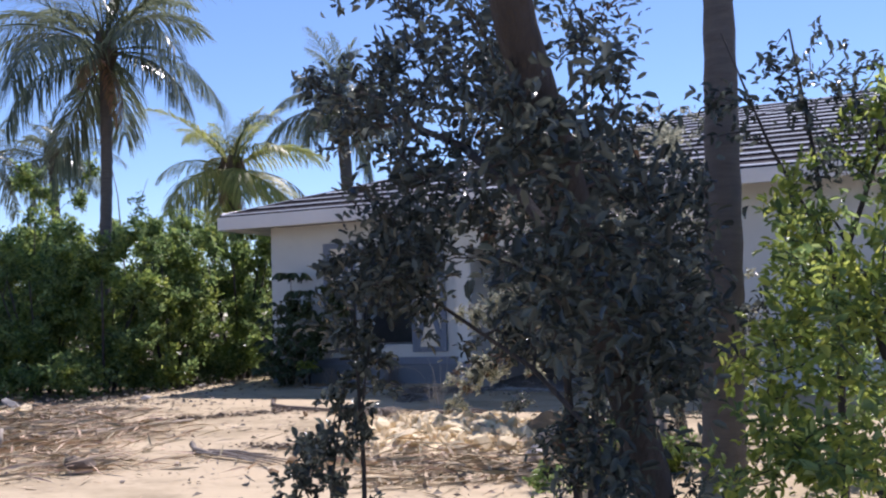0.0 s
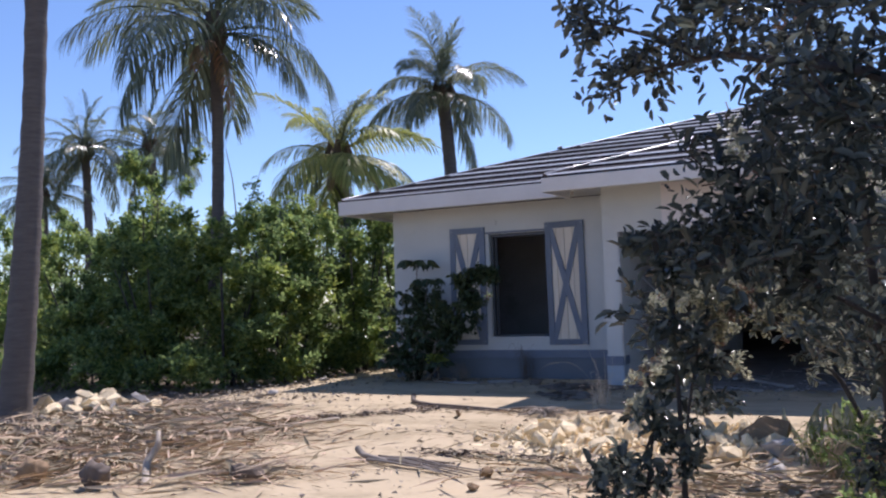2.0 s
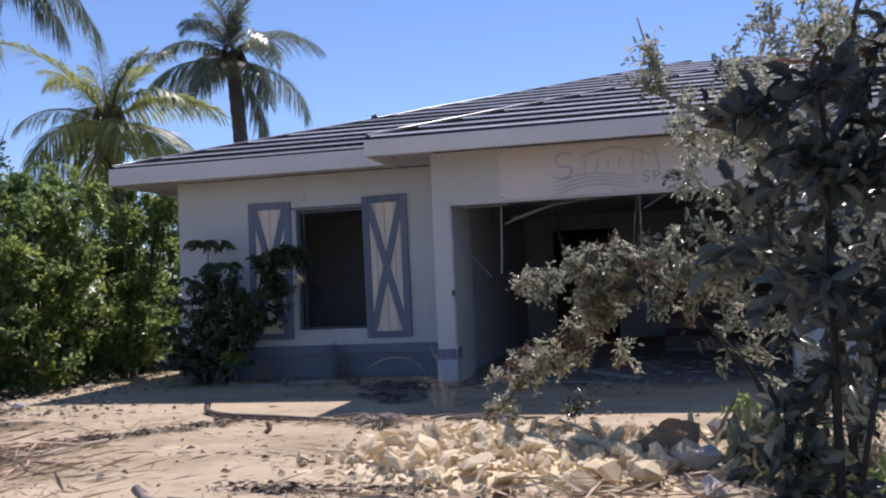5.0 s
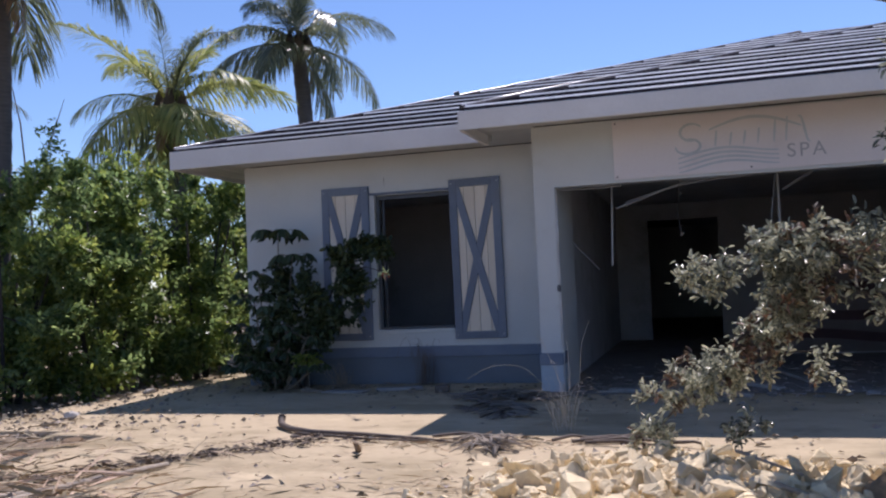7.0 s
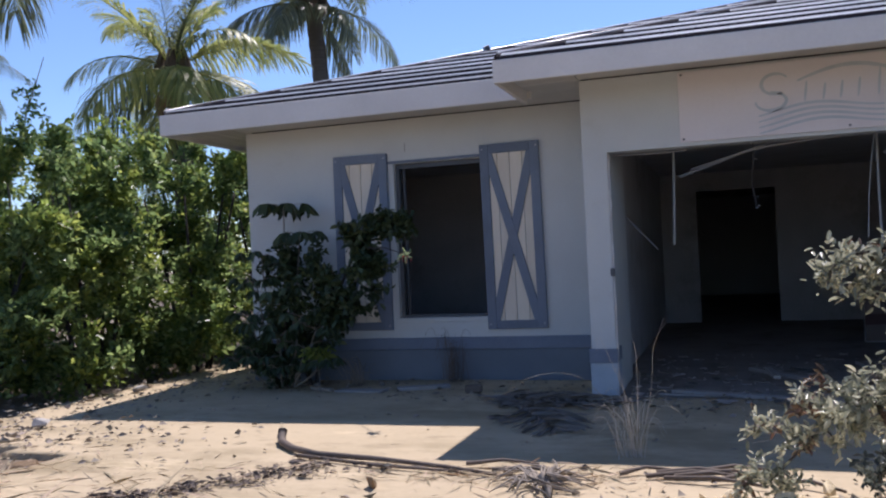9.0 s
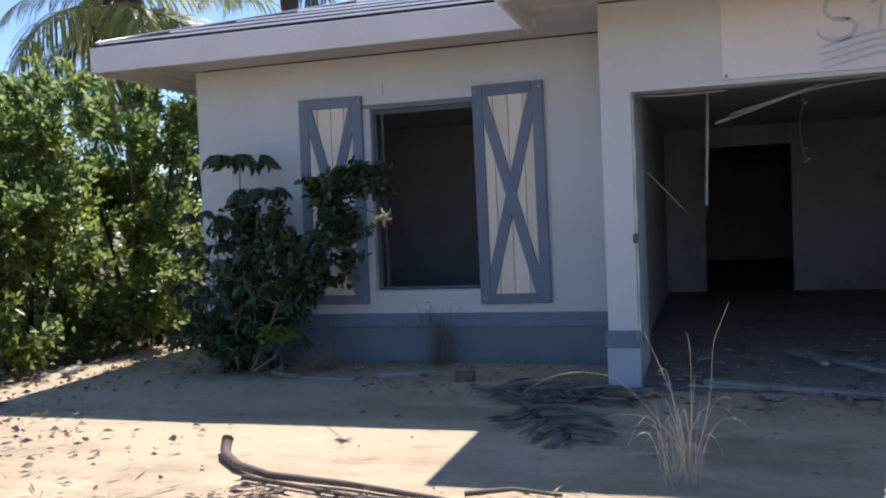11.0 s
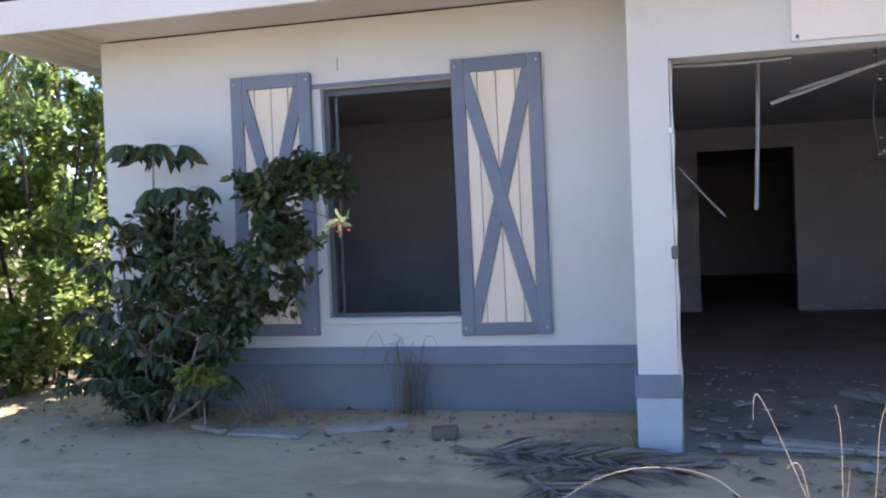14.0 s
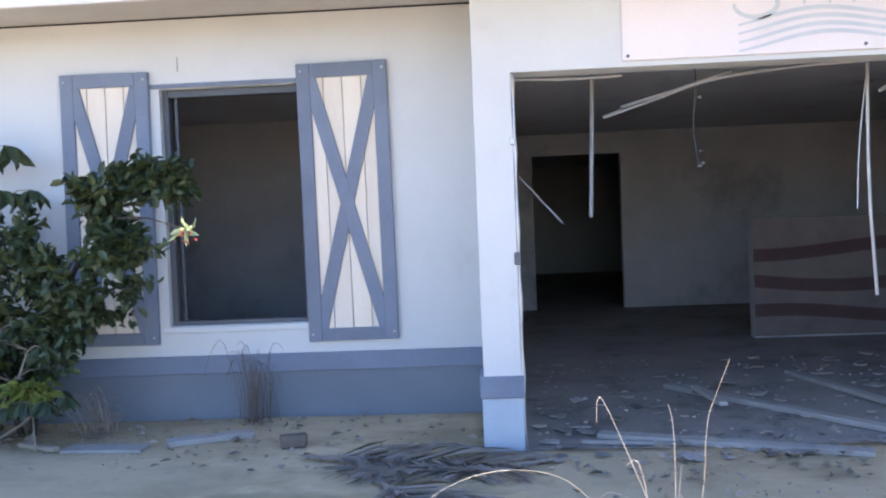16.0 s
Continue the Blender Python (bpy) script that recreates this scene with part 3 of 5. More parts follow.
# ---- shutters ----
def shutter(x, z0, z1, w, tilt):
    """A board shutter with stiles, rails and a crossed brace; built round its lower middle."""
    t = thing("window_shutter", "slate blue framed shutter with cream boards and crossed brace", "shutter", (x, WY, z0), "shutters beside the window")
    h, fr = z1 - z0, 0.095
    for k in range(4):
        a = -w / 2 + 0.05 + (w - 0.10) * k / 4
        part("board", boxes((a + 0.003, a + (w - 0.10) / 4 - 0.003, -0.022, -0.002, 0.04, h - 0.04), bevel=0.003), CREAM, t)
    for sx in (-1, 1):
        a = sx * (w / 2 - fr / 2)
        part("stile", boxes((a - fr / 2, a + fr / 2, -0.045, -0.001, 0, h), bevel=0.004), TRIM, t)
    part("rail", boxes((-w / 2 + fr, w / 2 - fr, -0.043, -0.001, 0, fr * 0.9), bevel=0.004), TRIM, t)
    part("rail", boxes((-w / 2 + fr, w / 2 - fr, -0.043, -0.001, h - fr, h), bevel=0.004), TRIM, t)
    iw, ih = w - 2 * fr, h - 1.9 * fr
    lean = math.atan2(iw + 0.02, ih)
    for k, sgn in enumerate((1, -1)):
        m = Matrix.Translation((0, -0.0290 - 0.003 * k, fr * 0.9 + ih / 2)) @ Matrix.Rotation(sgn * lean, 4, 'Y')
        bm = bmesh.new()
        box(bm, -0.046, 0.046, -0.010, 0.010, -ih / 2 / math.cos(lean) - 0.03, ih / 2 / math.cos(lean) + 0.03, bevel=0.003, m=m)
        part("brace", bm, TRIM, t)
    t.rotation_euler = (0, radians(tilt), 0)
    for sx in (-1, 1):
        for zz in (0.05, h - 0.05):
            bm = bmesh.new()
            bmesh.ops.create_cone(bm, segments=8, radius1=0.008, radius2=0.006, depth=0.006, cap_ends=True, matrix=Matrix.Translation((sx * (w / 2 - 0.03), -0.0475, zz)) @ Matrix.Rotation(radians(90), 4, 'X'))
            part("screw", bm, METAL, t)
    return t


shutter(-6.885, 0.540, 2.443, 0.625, 0.3)
shutter(-5.197, 0.530, 2.443, 0.625, -0.4)

# ---- sign over the opening ----
sign = thing("sign_board", "faded white sign board with washed-out lettering above the opening", "sign", (-3.455, GY, 2.18))
part("panel", boxes((0, 2.95, -0.022, -0.002, 0, 0.60), bevel=0.003), SIGN, sign)


def stroke(name, pts, half, mat, parent, depth=0.003):
    """A flat painted stroke that lies just proud of the panel."""
    v, f = [], []
    pts = [Vector((p[0], 0, p[1])) for p in pts]
    for i, p in enumerate(pts):
        d = (pts[min(i + 1, len(pts) - 1)] - pts[max(i - 1, 0)]).normalized()
        s = Vector((-d.z, 0, d.x)) * half * (0.45 + 0.55 * math.sin(math.pi * (i + 0.6) / (len(pts) + 0.2)))
        v += [tuple(p + s + Vector((0, -0.0225 - depth, 0))), tuple(p - s + Vector((0, -0.0225 - depth, 0)))]
    for i in range(len(pts) - 1):
        f.append((2 * i, 2 * i + 1, 2 * i + 3, 2 * i + 2))
    bm = bmesh.new()
    vs = [bm.verts.new(q) for q in v]
    for q in f:
        bm.faces.new([vs[k] for k in q])
    bm.normal_update()
    bmesh.ops.solidify(bm, geom=bm.faces[:], thickness=0.002)
    return part(name, bm, mat, parent)


for k in range(4):
    stroke("wave", [(0.64 + 0.95 * s, 0.055 + 0.045 * k + 0.04 * math.sin(5.2 * s - 1.0 + 0.1 * k) + 0.03 * s) for s in np.linspace(0, 1, 22)], 0.012, SIGN_INK, sign)
stroke("swoosh", [(0.95 + 0.85 * s, 0.43 + 0.11 * math.sin(math.pi * s) - 0.03 * s) for s in np.linspace(0, 1, 20)], 0.016, SIGN_INK, sign)
stroke("curl", [(0.78 + 0.11 * math.cos(a), 0.42 + 0.085 * math.sin(a)) for a in np.linspace(0.6, 5.2, 18)], 0.014, SIGN_INK, sign)
stroke("curl", [(0.74 + 0.12 * math.cos(a), 0.28 + 0.075 * math.sin(a)) for a in np.linspace(1.6, -3.2, 18)], 0.014, SIGN_INK, sign)
for k, (a, b) in enumerate(((1.00, 0.16), (1.14, 0.13), (1.27, 0.14), (1.40, 0.15), (1.55, 0.22), (1.66, 0.24))):
    stroke("faded_stroke", [(a + 0.02 * s, 0.26 + b * s) for s in np.linspace(0, 1, 6)], 0.010, SIGN_INK, sign)
stroke("tail", [(1.78 + 0.10 * s, 0.48 - 0.22 * s + 0.06 * math.sin(6 * s)) for s in np.linspace(0, 1, 10)], 0.012, SIGN_INK, sign)
fc = bpy.data.curves.new("spa", 'FONT')
fc.body, fc.size, fc.extrude, fc.space_character = "SPA", 0.19, 0.001, 1.25
fo = bpy.data.objects.new("spa", fc)
scene.collection.objects.link(fo)
bpy.context.view_layer.update()
text_mesh = bpy.data.meshes.new_from_object(fo.evaluated_get(bpy.context.evaluated_depsgraph_get()))
bpy.data.objects.remove(fo)
text_mesh.transform(pose(1.66, -0.0245, 0.10, 90, 0, 0))
text_mesh.materials.clear()
part("lettering", text_mesh, SIGN_DARK, sign, "grey capital letters SPA")
for x, z in ((0.03, 0.025), (0.03, 0.575), (1.33, 0.03), (2.92, 0.025), (2.92, 0.575)):
    bm = bmesh.new()
    bmesh.ops.create_cone(bm, segments=8, radius1=0.011, radius2=0.008, depth=0.008, cap_ends=True, matrix=Matrix.Translation((x, -0.025, z)) @ Matrix.Rotation(radians(90), 4, 'X'))
    part("screw", bm, FRAME_DARK, sign)


# ---- hanging strips and wreckage inside the wide opening ----
def strip(label, pts, w=0.011, name="metal_strip", mat=METAL):
    p0 = pts[0]
    t = thing(name, label, "metal strip", p0, "broken ceiling strips")
    line = rounded([np.array(p) - np.array(p0) for p in pts], 2) if len(pts) > 2 else [np.array(p) - np.array(p0) for p in pts]
    part("profile", raw("profile", *tubes([(line, [w] * len(line))], 4)), mat, t)
    return t


strip("pale aluminium ceiling strip hanging straight down", ((-3.55, 13.35, 2.50), (-3.555, 13.36, 2.0), (-3.585, 13.37, 1.315)))
strip("pale aluminium strip across the corner of the opening", ((-4.07, 12.95, 2.145), (-3.70, 12.97, 2.135), (-3.42, 12.98, 2.145)))
strip("bent aluminium strip fallen slantwise from the lintel", ((-1.75, 13.05, 2.18), (-2.4, 13.10, 2.17), (-2.9, 13.15, 2.12), (-3.2, 13.2, 2.02), (-3.50, 13.25, 1.93)))
strip("second bent strip beside the slanting one", ((-2.75, 13.1, 2.155), (-3.1, 13.16, 2.06), (-3.40, 13.2, 1.985)), 0.007)
strip("thin strip hanging beside the torn curtain", ((-1.84, 13.35, 2.50), (-1.84, 13.4, 1.5), (-1.80, 13.4, 0.75)))
strip("loose wire strip hanging from the ceiling", ((-1.82, 13.3, 2.50), (-1.93, 13.3, 1.75), (-1.95, 13.3, 1.30)), 0.005)
strip("short slanting strip against the side wall", ((-4.03, 13.5, 1.60), (-3.75, 13.55, 1.28)), 0.006)
strip("thin frayed wire hanging from the ceiling", ((-2.86, 13.6, 2.50), (-2.84, 13.6, 2.1), (-2.88, 13.6, 1.9), (-2.84, 13.6, 1.62)), 0.004, mat=FRAME_DARK)
strip("bent strip high at the ceiling", ((-1.25, 13.4, 2.34), (-1.80, 13.3, 2.02)), 0.012)

foil = thing("foil_shreds", "shiny torn foil shreds caught on a hanging wire", "scrap", (-2.83, 13.58, 1.60))
fg = np.random.default_rng(91)
for z, x in ((0.66, 0.02), (0.62, -0.03), (0.55, -0.04), (0.50, -0.02), (0.47, 0.0), (0.12, 0.0), (0.04, 0.01), (0.02, -0.01)):
    bm = bmesh.new()
    w, h = 0.006 + 0.016 * fg.random(), 0.004 + 0.008 * fg.random()
    ring = [bm.verts.new((x + w * math.cos(a) * (0.7 + 0.5 * fg.random()), 0.012 * math.sin(2 * a), z + h * math.sin(a))) for a in np.linspace(0, 5.3, 6)]
    bm.faces.new(ring)
    bm.normal_update()
    bmesh.ops.solidify(bm, geom=bm.faces[:], thickness=0.002)
    part("shred", bm, METAL, foil)

banner = thing("striped_banner", "wavy-striped cream and red cloth on partition wall, darkened with room shade", "banner", (-1.56, 16.84, 0.02))
v, f = sheet(0, 3.26, 0, 1.20, 0.08, lambda x, y: 0.0)
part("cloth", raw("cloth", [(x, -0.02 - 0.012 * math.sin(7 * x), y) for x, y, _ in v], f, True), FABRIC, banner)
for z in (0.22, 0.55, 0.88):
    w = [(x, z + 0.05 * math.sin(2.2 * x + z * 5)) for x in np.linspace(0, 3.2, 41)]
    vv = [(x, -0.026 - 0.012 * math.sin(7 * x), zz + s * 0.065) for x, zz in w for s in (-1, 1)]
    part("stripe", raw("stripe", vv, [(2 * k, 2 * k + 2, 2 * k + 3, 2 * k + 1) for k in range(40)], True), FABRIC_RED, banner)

rng = np.random.default_rng(12)


def plank(a, b, w, h, mat, label, z=0.0, name="plank", group="fallen boards"):
    a, b = Vector((*a, z)), Vector((*b, z))
    d = b - a
    t = thing(name, label, "board", tuple(a), group)
    t.rotation_euler = (0, 0, math.atan2(d.y, d.x))
    part("board", boxes((0, d.length, -w / 2, w / 2, 0, h), bevel=min(h, w) * 0.12), mat, t)
    return t


plank((-3.63, 12.97), (-2.25, 12.42), 0.10, 0.03, PALE_PLANK, "long pale board lying across the threshold")
plank((-2.94, 14.39), (-1.95, 12.90), 0.09, 0.035, PALE_PLANK, "pale board lying on the dirty floor")
plank((-2.79, 14.15), (-2.74, 13.55), 0.06, 0.03, PALE_PLANK, "short pale board across another board", 0.035)
plank((-1.89, 14.83), (-1.60, 13.40), 0.08, 0.03, PALE_PLANK, "pale board lying on the dirty floor")
plank((-3.75, 12.83), (-3.1, 12.72), 0.03, 0.02, PALE_PLANK, "thin pale batten lying on the threshold")
plank((-6.90, 12.98), (-6.38, 12.94), 0.16, 0.02, PALE_PLANK, "pale board lying at the foot of the wall")
plank((-6.28, 13.02), (-5.80, 13.24), 0.12, 0.035, PALE_PLANK, "grey board lying at the foot of the wall")
plank((-7.25, 13.1), (-6.95, 12.95), 0.05, 0.03, WOOD, "short stick of wood at the foot of the wall")

# paint flakes, shards and trash on the floor of the opening
vv, ff = [], []
for k in range(460):
    x, y = -4.0 + 3.6 * rng.random(), 12.4 + 3.2 * rng.random() ** 1.4
    s, w = 0.010 + 0.075 * rng.random() ** 3.2, rng.random() * 6.28
    n = 5
    b = len(vv)
    h = 0.004 + 0.03 * rng.random() ** 2
    for j in range(n):
        a = w + 6.28 * j / n
        r = s * (0.6 + 0.6 * rng.random())
        vv.append((x + r * math.cos(a), y + r * math.sin(a) * 0.8, h + 0.02 * s * rng.normal() * 4 + 0.004))
    vv += [(p[0], p[1], p[2] - 0.006) for p in vv[b:b + n]]
    ff.append(tuple(range(b, b + n)))
    ff += [(b + j, b + n + j, b + n + (j + 1) % n, b + (j + 1) % n) for j in range(n)]
shards = part("plaster_shards", raw("plaster_shards", vv, ff), material("plaster_shard", (0.36, 0.34, 0.32), (0.18, 0.165, 0.15), 0.9, 6, 50, 0.3, island=0.6))
tagged(shards, "broken plaster and paint flakes strewn over the floor", "debris", kind="stuff")

# ---- rubble heap ----
rng = np.random.default_rng(21)
rocks = [rock_mesh(rng, 0.38 + 0.45 * rng.random(), 9 + int(5 * rng.random())) for _ in range(14)]
for me in rocks:
    me.materials.append(ROCK)
grey_rocks = [me.copy() for me in rocks[:5]]
for me in grey_rocks:
    me.materials[0] = GREY_ROCK
heap = thing("rubble_heap", "heap of pale broken limestone rubble on the drive", "rubble", (-2.75, 8.42, 0))
mv, mf = sheet(-1.5, 1.5, -1.15, 1.15, 0.06, lambda x, y: 0.11 * max(-0.1, 1 - (x / 1.2) ** 2 - (y / 1.0) ** 2) ** (1 if (x / 1.2) ** 2 + (y / 1.0) ** 2 > 1 else 0.8) + 0.04 * noise.noise(Vector((x * 5, y * 5, 1.0))) - 0.01)
part("mound", raw("mound", mv, mf, True), ROCK, heap, "sandy fill under the stones")
for k in range(298):
    a, r = rng.random() * 6.28, rng.random() ** 0.55
    x, y = r * math.cos(a) * 1.24, r * math.sin(a) * 1.05 - 0.12 * r * math.cos(a)
    s = 0.05 + 0.15 * rng.random() ** 2.2 + 0.02 * (1 - r)
    z = 0.105 * max(0, 1 - r * r) ** 0.8 + s * (0.04 + 0.22 * rng.random())
    ob = part("rock", rocks[int(rng.random() * 14)], None, heap)
    ob.matrix_basis = pose(x, y, z, rng.normal() * 35, rng.normal() * 35, rng.random() * 360) @ Matrix.Scale(s * 1.15, 4)
for x, y, s, mat, label, cat in ((-1.88, 7.62, 0.22, ROCK, "large white limestone block", "rock"), (-2.12, 7.72, 0.20, ROCK, "flat white limestone block", "rock"), (-1.58, 7.98, 0.26, GREY_ROCK, "grey stone block on the drive", "rock"),
                                 (-3.45, 6.63, 0.12, RUST_ROCK, "small brown stone lying alone on the drive", "rock"), (-5.09, 9.57, 0.11, RUST_ROCK, "small dark stone lying alone on the drive", "rock"),
                                 (-2.05, 9.3, 0.17, ROCK, "pale limestone block beside the heap", "rock"), (-1.35, 9.15, 0.22, GREY_ROCK, "grey stone block beside the heap", "rock"),
                                 (-3.35, 6.2, 0.10, RUST_ROCK, "small stone on the drive", "rock"), (-2.65, 9.75, 0.12, ROCK, "pale stone on the drive", "rock"), (-1.55, 7.3, 0.20, GREY_ROCK, "grey stone block on the drive", "rock"),
                                 (-8.76, 11.0, 0.14, GREY_ROCK, "round grey stone by the hedge", "rock"), (-9.2, 12.9, 0.15, GREY_ROCK, "grey stone by the hedge", "rock"), (-7.64, 9.65, 0.14, RUST_ROCK, "brown husk on the drive", "rock")):
    t = thing("rock", label, cat, (x, y, 0.0), "loose rocks")
    src = grey_rocks if mat is GREY_ROCK else rocks
    me = src[int(rng.random() * len(src))].copy()
    me.materials[0] = mat
    ob = part("stone", me, None, t)
    ob.matrix_basis = pose(0, 0, s * 0.28, rng.normal() * 10, rng.normal() * 10, rng.random() * 360) @ Matrix.Scale(s * 1.2, 4)

clod = thing("broken_brick", "dark broken brick lying near the wall", "brick", (-5.46, 12.92, 0.0), turn=12)
bm = boxes((-0.085, 0.085, -0.05, 0.05, 0.0, 0.075), bevel=0.014)
for q in bm.verts:
    q.co += Vector((noise.noise(q.co * 17), noise.noise(q.co * 19 + Vector((3, 0, 0))), 0)) * 0.018
part("body", bm, STALK, clod)
for x, y, tilt, mat, label in ((-6.66, 5.36, 18, RUST_ROCK, "yellow-brown fallen coconut among dry fronds"), (-6.05, 5.42, -20, STALK, "grey-brown dry coconut husk among fronds"), (-7.0, 5.2, 40, STALK, "grey-brown dry coconut husk among fronds")):
    nut = thing("coconut", label, "coconut", (x, y, 0.0), "coconuts on the ground", turn=tilt)
    bm = bmesh.new()
    bmesh.ops.create_icosphere(bm, subdivisions=3, radius=0.095)
    for q in bm.verts:
        u = q.co.copy()
        q.co = Vector((u.x * (1.35 - 0.25 * abs(u.x) / 0.105), u.y * (1 + 0.10 * math.cos(3 * math.atan2(u.z, u.y))), u.z * (1 + 0.10 * math.cos(3 * math.atan2(u.z, u.y))) + 0.10)) + u * 0.45 * noise.noise(u * 22)
    part("husk", bm, mat, nut, smooth=True)

# broken yellow-brown block that leans on the heap
blk = thing("broken_block", "yellow-brown broken block leaning on the rubble", "block", (-1.72, 8.30, -0.02), scale=0.66)
bm = bmesh.new()
ring = ((-0.34, 0.0), (-0.33, 0.12), (-0.20, 0.26), (-0.06, 0.34), (0.10, 0.37), (0.24, 0.36), (0.25, 0.16), (0.27, 0.0))
fa = [bm.verts.new((x, -0.10 + 0.03 * z, z)) for x, z in ring]
fb = [bm.verts.new((x * 0.95, 0.16 - 0.10 * z, z * 0.96)) for x, z in ring]
bm.faces.new(fa)
bm.faces.new(fb[::-1])
for k in range(len(ring)):
    j = (k + 1) % len(ring)
    bm.faces.new((fa[j], fa[k], fb[k], fb[j]))
bmesh.ops.recalc_face_normals(bm, faces=bm.faces[:])
bmesh.ops.triangulate(bm, faces=bm.faces[:])
bmesh.ops.subdivide_edges(bm, edges=bm.edges[:], cuts=4, use_grid_fill=True)
for q in bm.verts:
    q.co += q.co.normalized() * (0.05 * noise.noise(q.co * 7) + 0.025 * noise.noise(q.co * 19))
part("body", bm, RUST_ROCK, blk).matrix_basis = pose(0, 0, 0.06, -34, 8, 0)

white_heap = thing("stone_heap", "pale stones heaped at the foot of a palm", "rubble", (-9.55, 8.55, -0.03))
for k in range(42):
    a, r = rng.random() * 6.28, rng.random() ** 0.6
    s = 0.20 + 0.24 * rng.random() ** 2
    ob = part("rock", (rocks + grey_rocks)[int(rng.random() * 19)], None, white_heap)
    ob.matrix_basis = pose(r * math.cos(a) * 0.85, r * math.sin(a) * 0.6, s * 0.24 + 0.22 * (1 - r), rng.normal() * 25, rng.normal() * 25, rng.random() * 360) @ Matrix.Scale(s, 4)

# ---- sticks, stalks, fronds and litter on the ground ----
def stick(label, pts, r0, r1, mat, name="stick", sides=7, cat="stick", group="sticks on the drive"):
    t = thing(name, label, cat, pts[0], group)
    o = np.array(pts[0])
    part("wood", tube_mesh(name, [([np.array(p) - o for p in pts], np.linspace(r0, r1, len(pts)))], sides), mat, t)
    return t


stick("dark dry palm stalk with an upturned broad end", ((-6.29, 10.72, 0.075), (-6.28, 10.68, 0.04), (-6.20, 10.54, 0.03), (-6.02, 10.36, 0.03), (-5.76, 10.22, 0.03), (-5.31, 10.16, 0.025), (-4.8, 10.03, 0.02), (-4.45, 9.9, 0.015)),
      0.036, 0.010, STALK, "palm_stalk", 8, "palm stalk")
stick("thin dry stalk on the drive", ((-5.9, 10.2, 0.02), (-5.2, 10.0, 0.02), (-4.7, 9.95, 0.015)), 0.014, 0.008, STALK)
stick("straight pale dry palm stem on the drive", ((-6.60, 7.72, 0.03), (-6.46, 8.3, 0.035), (-6.26, 8.94, 0.025)), 0.028, 0.018, WOOD)
stick("pale stem lying among dry fronds", ((-7.6, 6.9, 0.06), (-7.0, 7.5, 0.05), (-6.5, 8.1, 0.04)), 0.026, 0.02, WOOD)
stick("curled dry palm sheath lying on the drive", ((-4.85, 7.12, 0.06), (-4.7, 6.97, 0.04), (-4.4, 6.82, 0.035), (-4.1, 6.76, 0.03), (-3.8, 6.62, 0.02)), 0.030, 0.010, DRY_GREY, "palm_sheath", 7, "palm sheath")
for k in range(5):
    stick("brown dry strand of a fallen palm stem on the drive", ((-4.60 + 0.03 * k, 6.86 + 0.035 * k, 0.03), (-4.3 + 0.03 * k, 6.72 + 0.05 * k, 0.05), (-3.95, 6.66 + 0.05 * k, 0.03), (-3.66 + 0.05 * k, 6.52 + 0.06 * k, 0.01)), 0.013, 0.005, (DRY_GREY, STALK)[k % 2])
stick("thin dry stalk beside the curled sheath", ((-4.6, 7.05, 0.02), (-4.2, 7.0, 0.02), (-3.85, 6.95, 0.02)), 0.016, 0.008, STALK)
stick("pale dead branch leaning out of the grass", ((-0.80, 6.55, 0.02), (-0.62, 6.9, 0.16), (-0.50, 7.2, 0.34)), 0.035, 0.025, WOOD, "dead_branch")
stick("upright dry palm stub among the fronds", ((-5.75, 5.62, 0.0), (-5.87, 5.75, 0.14), (-5.80, 5.8, 0.27), (-5.84, 5.84, 0.36)), 0.038, 0.02, WOOD, "palm_stub")
stick("bamboo-like stick across the rubble", ((-2.35, 8.2, 0.15), (-2.05, 7.95, 0.09)), 0.014, 0.012, WOOD)
stick("stick across the rubble", ((-2.50, 8.95, 0.16), (-2.20, 8.40, 0.15)), 0.010, 0.007, WOOD)
for k, (x, y, a, l) in enumerate(((-3.55, 10.05, 5, 0.45), (-3.5, 9.93, -12, 0.55), (-3.3, 10.12, 12, 0.35), (-3.75, 10.0, 25, 0.3), (-1.3, 9.75, 4, 0.9), (-2.9, 9.95, -30, 0.35), (-3.45, 9.98, 2, 0.4), (-3.4, 10.06, -6, 0.5), (-3.6, 9.96, 9, 0.5), (-3.25, 9.9, 15, 0.3), (-4.5, 10.0, -8, 0.5), (-4.7, 10.12, 6, 0.45))):
    c, s = math.cos(radians(a)), math.sin(radians(a))
    stick("short dark stick near the rubble", ((x, y, 0.02), (x + c * l * 0.5, y + s * l * 0.5 + 0.02, 0.04), (x + c * l, y + s * l, 0.02)), 0.014, 0.008, STALK)

husk = thing("coconut_husk", "grey split coconut husk on the drive", "coconut husk", (-5.08, 5.95, 0))
bm = bmesh.new()
bmesh.ops.create_icosphere(bm, subdivisions=2, radius=0.12, matrix=pose(0, 0, 0.07, 0, 12, 40) @ Matrix.Diagonal((1.4, 0.8, 0.7, 1)))
for q in bm.verts:
    q.co *= 0.72 + 0.22 * noise.noise(q.co * 14)
    q.co.z += 0.02
part("shell", bm, STALK, husk)

dry_rng = np.random.default_rng(33)
dry_fronds = []
for k, mat in enumerate((DRY, DRY, DRY_GREY, DRY)):
    me = frond_mesh(dry_rng, 2.0 + 0.5 * dry_rng.random(), 4, 9, 0.42, 40, 0.05, 0.022)
    co = np.array([v.co for v in me.vertices])
    co[:, 2] = np.clip(co[:, 2] * 0.25 + dry_rng.random(len(co)) * 0.05, 0.005, 0.16)
    co[:, 1] = co[:, 1] * 0.55 + 0.10 * np.sin(co[:, 0] * 1.6 + k)
    me.vertices.foreach_set("co", co.reshape(-1))
    me.materials.append(mat)
    dry_fronds.append(me)


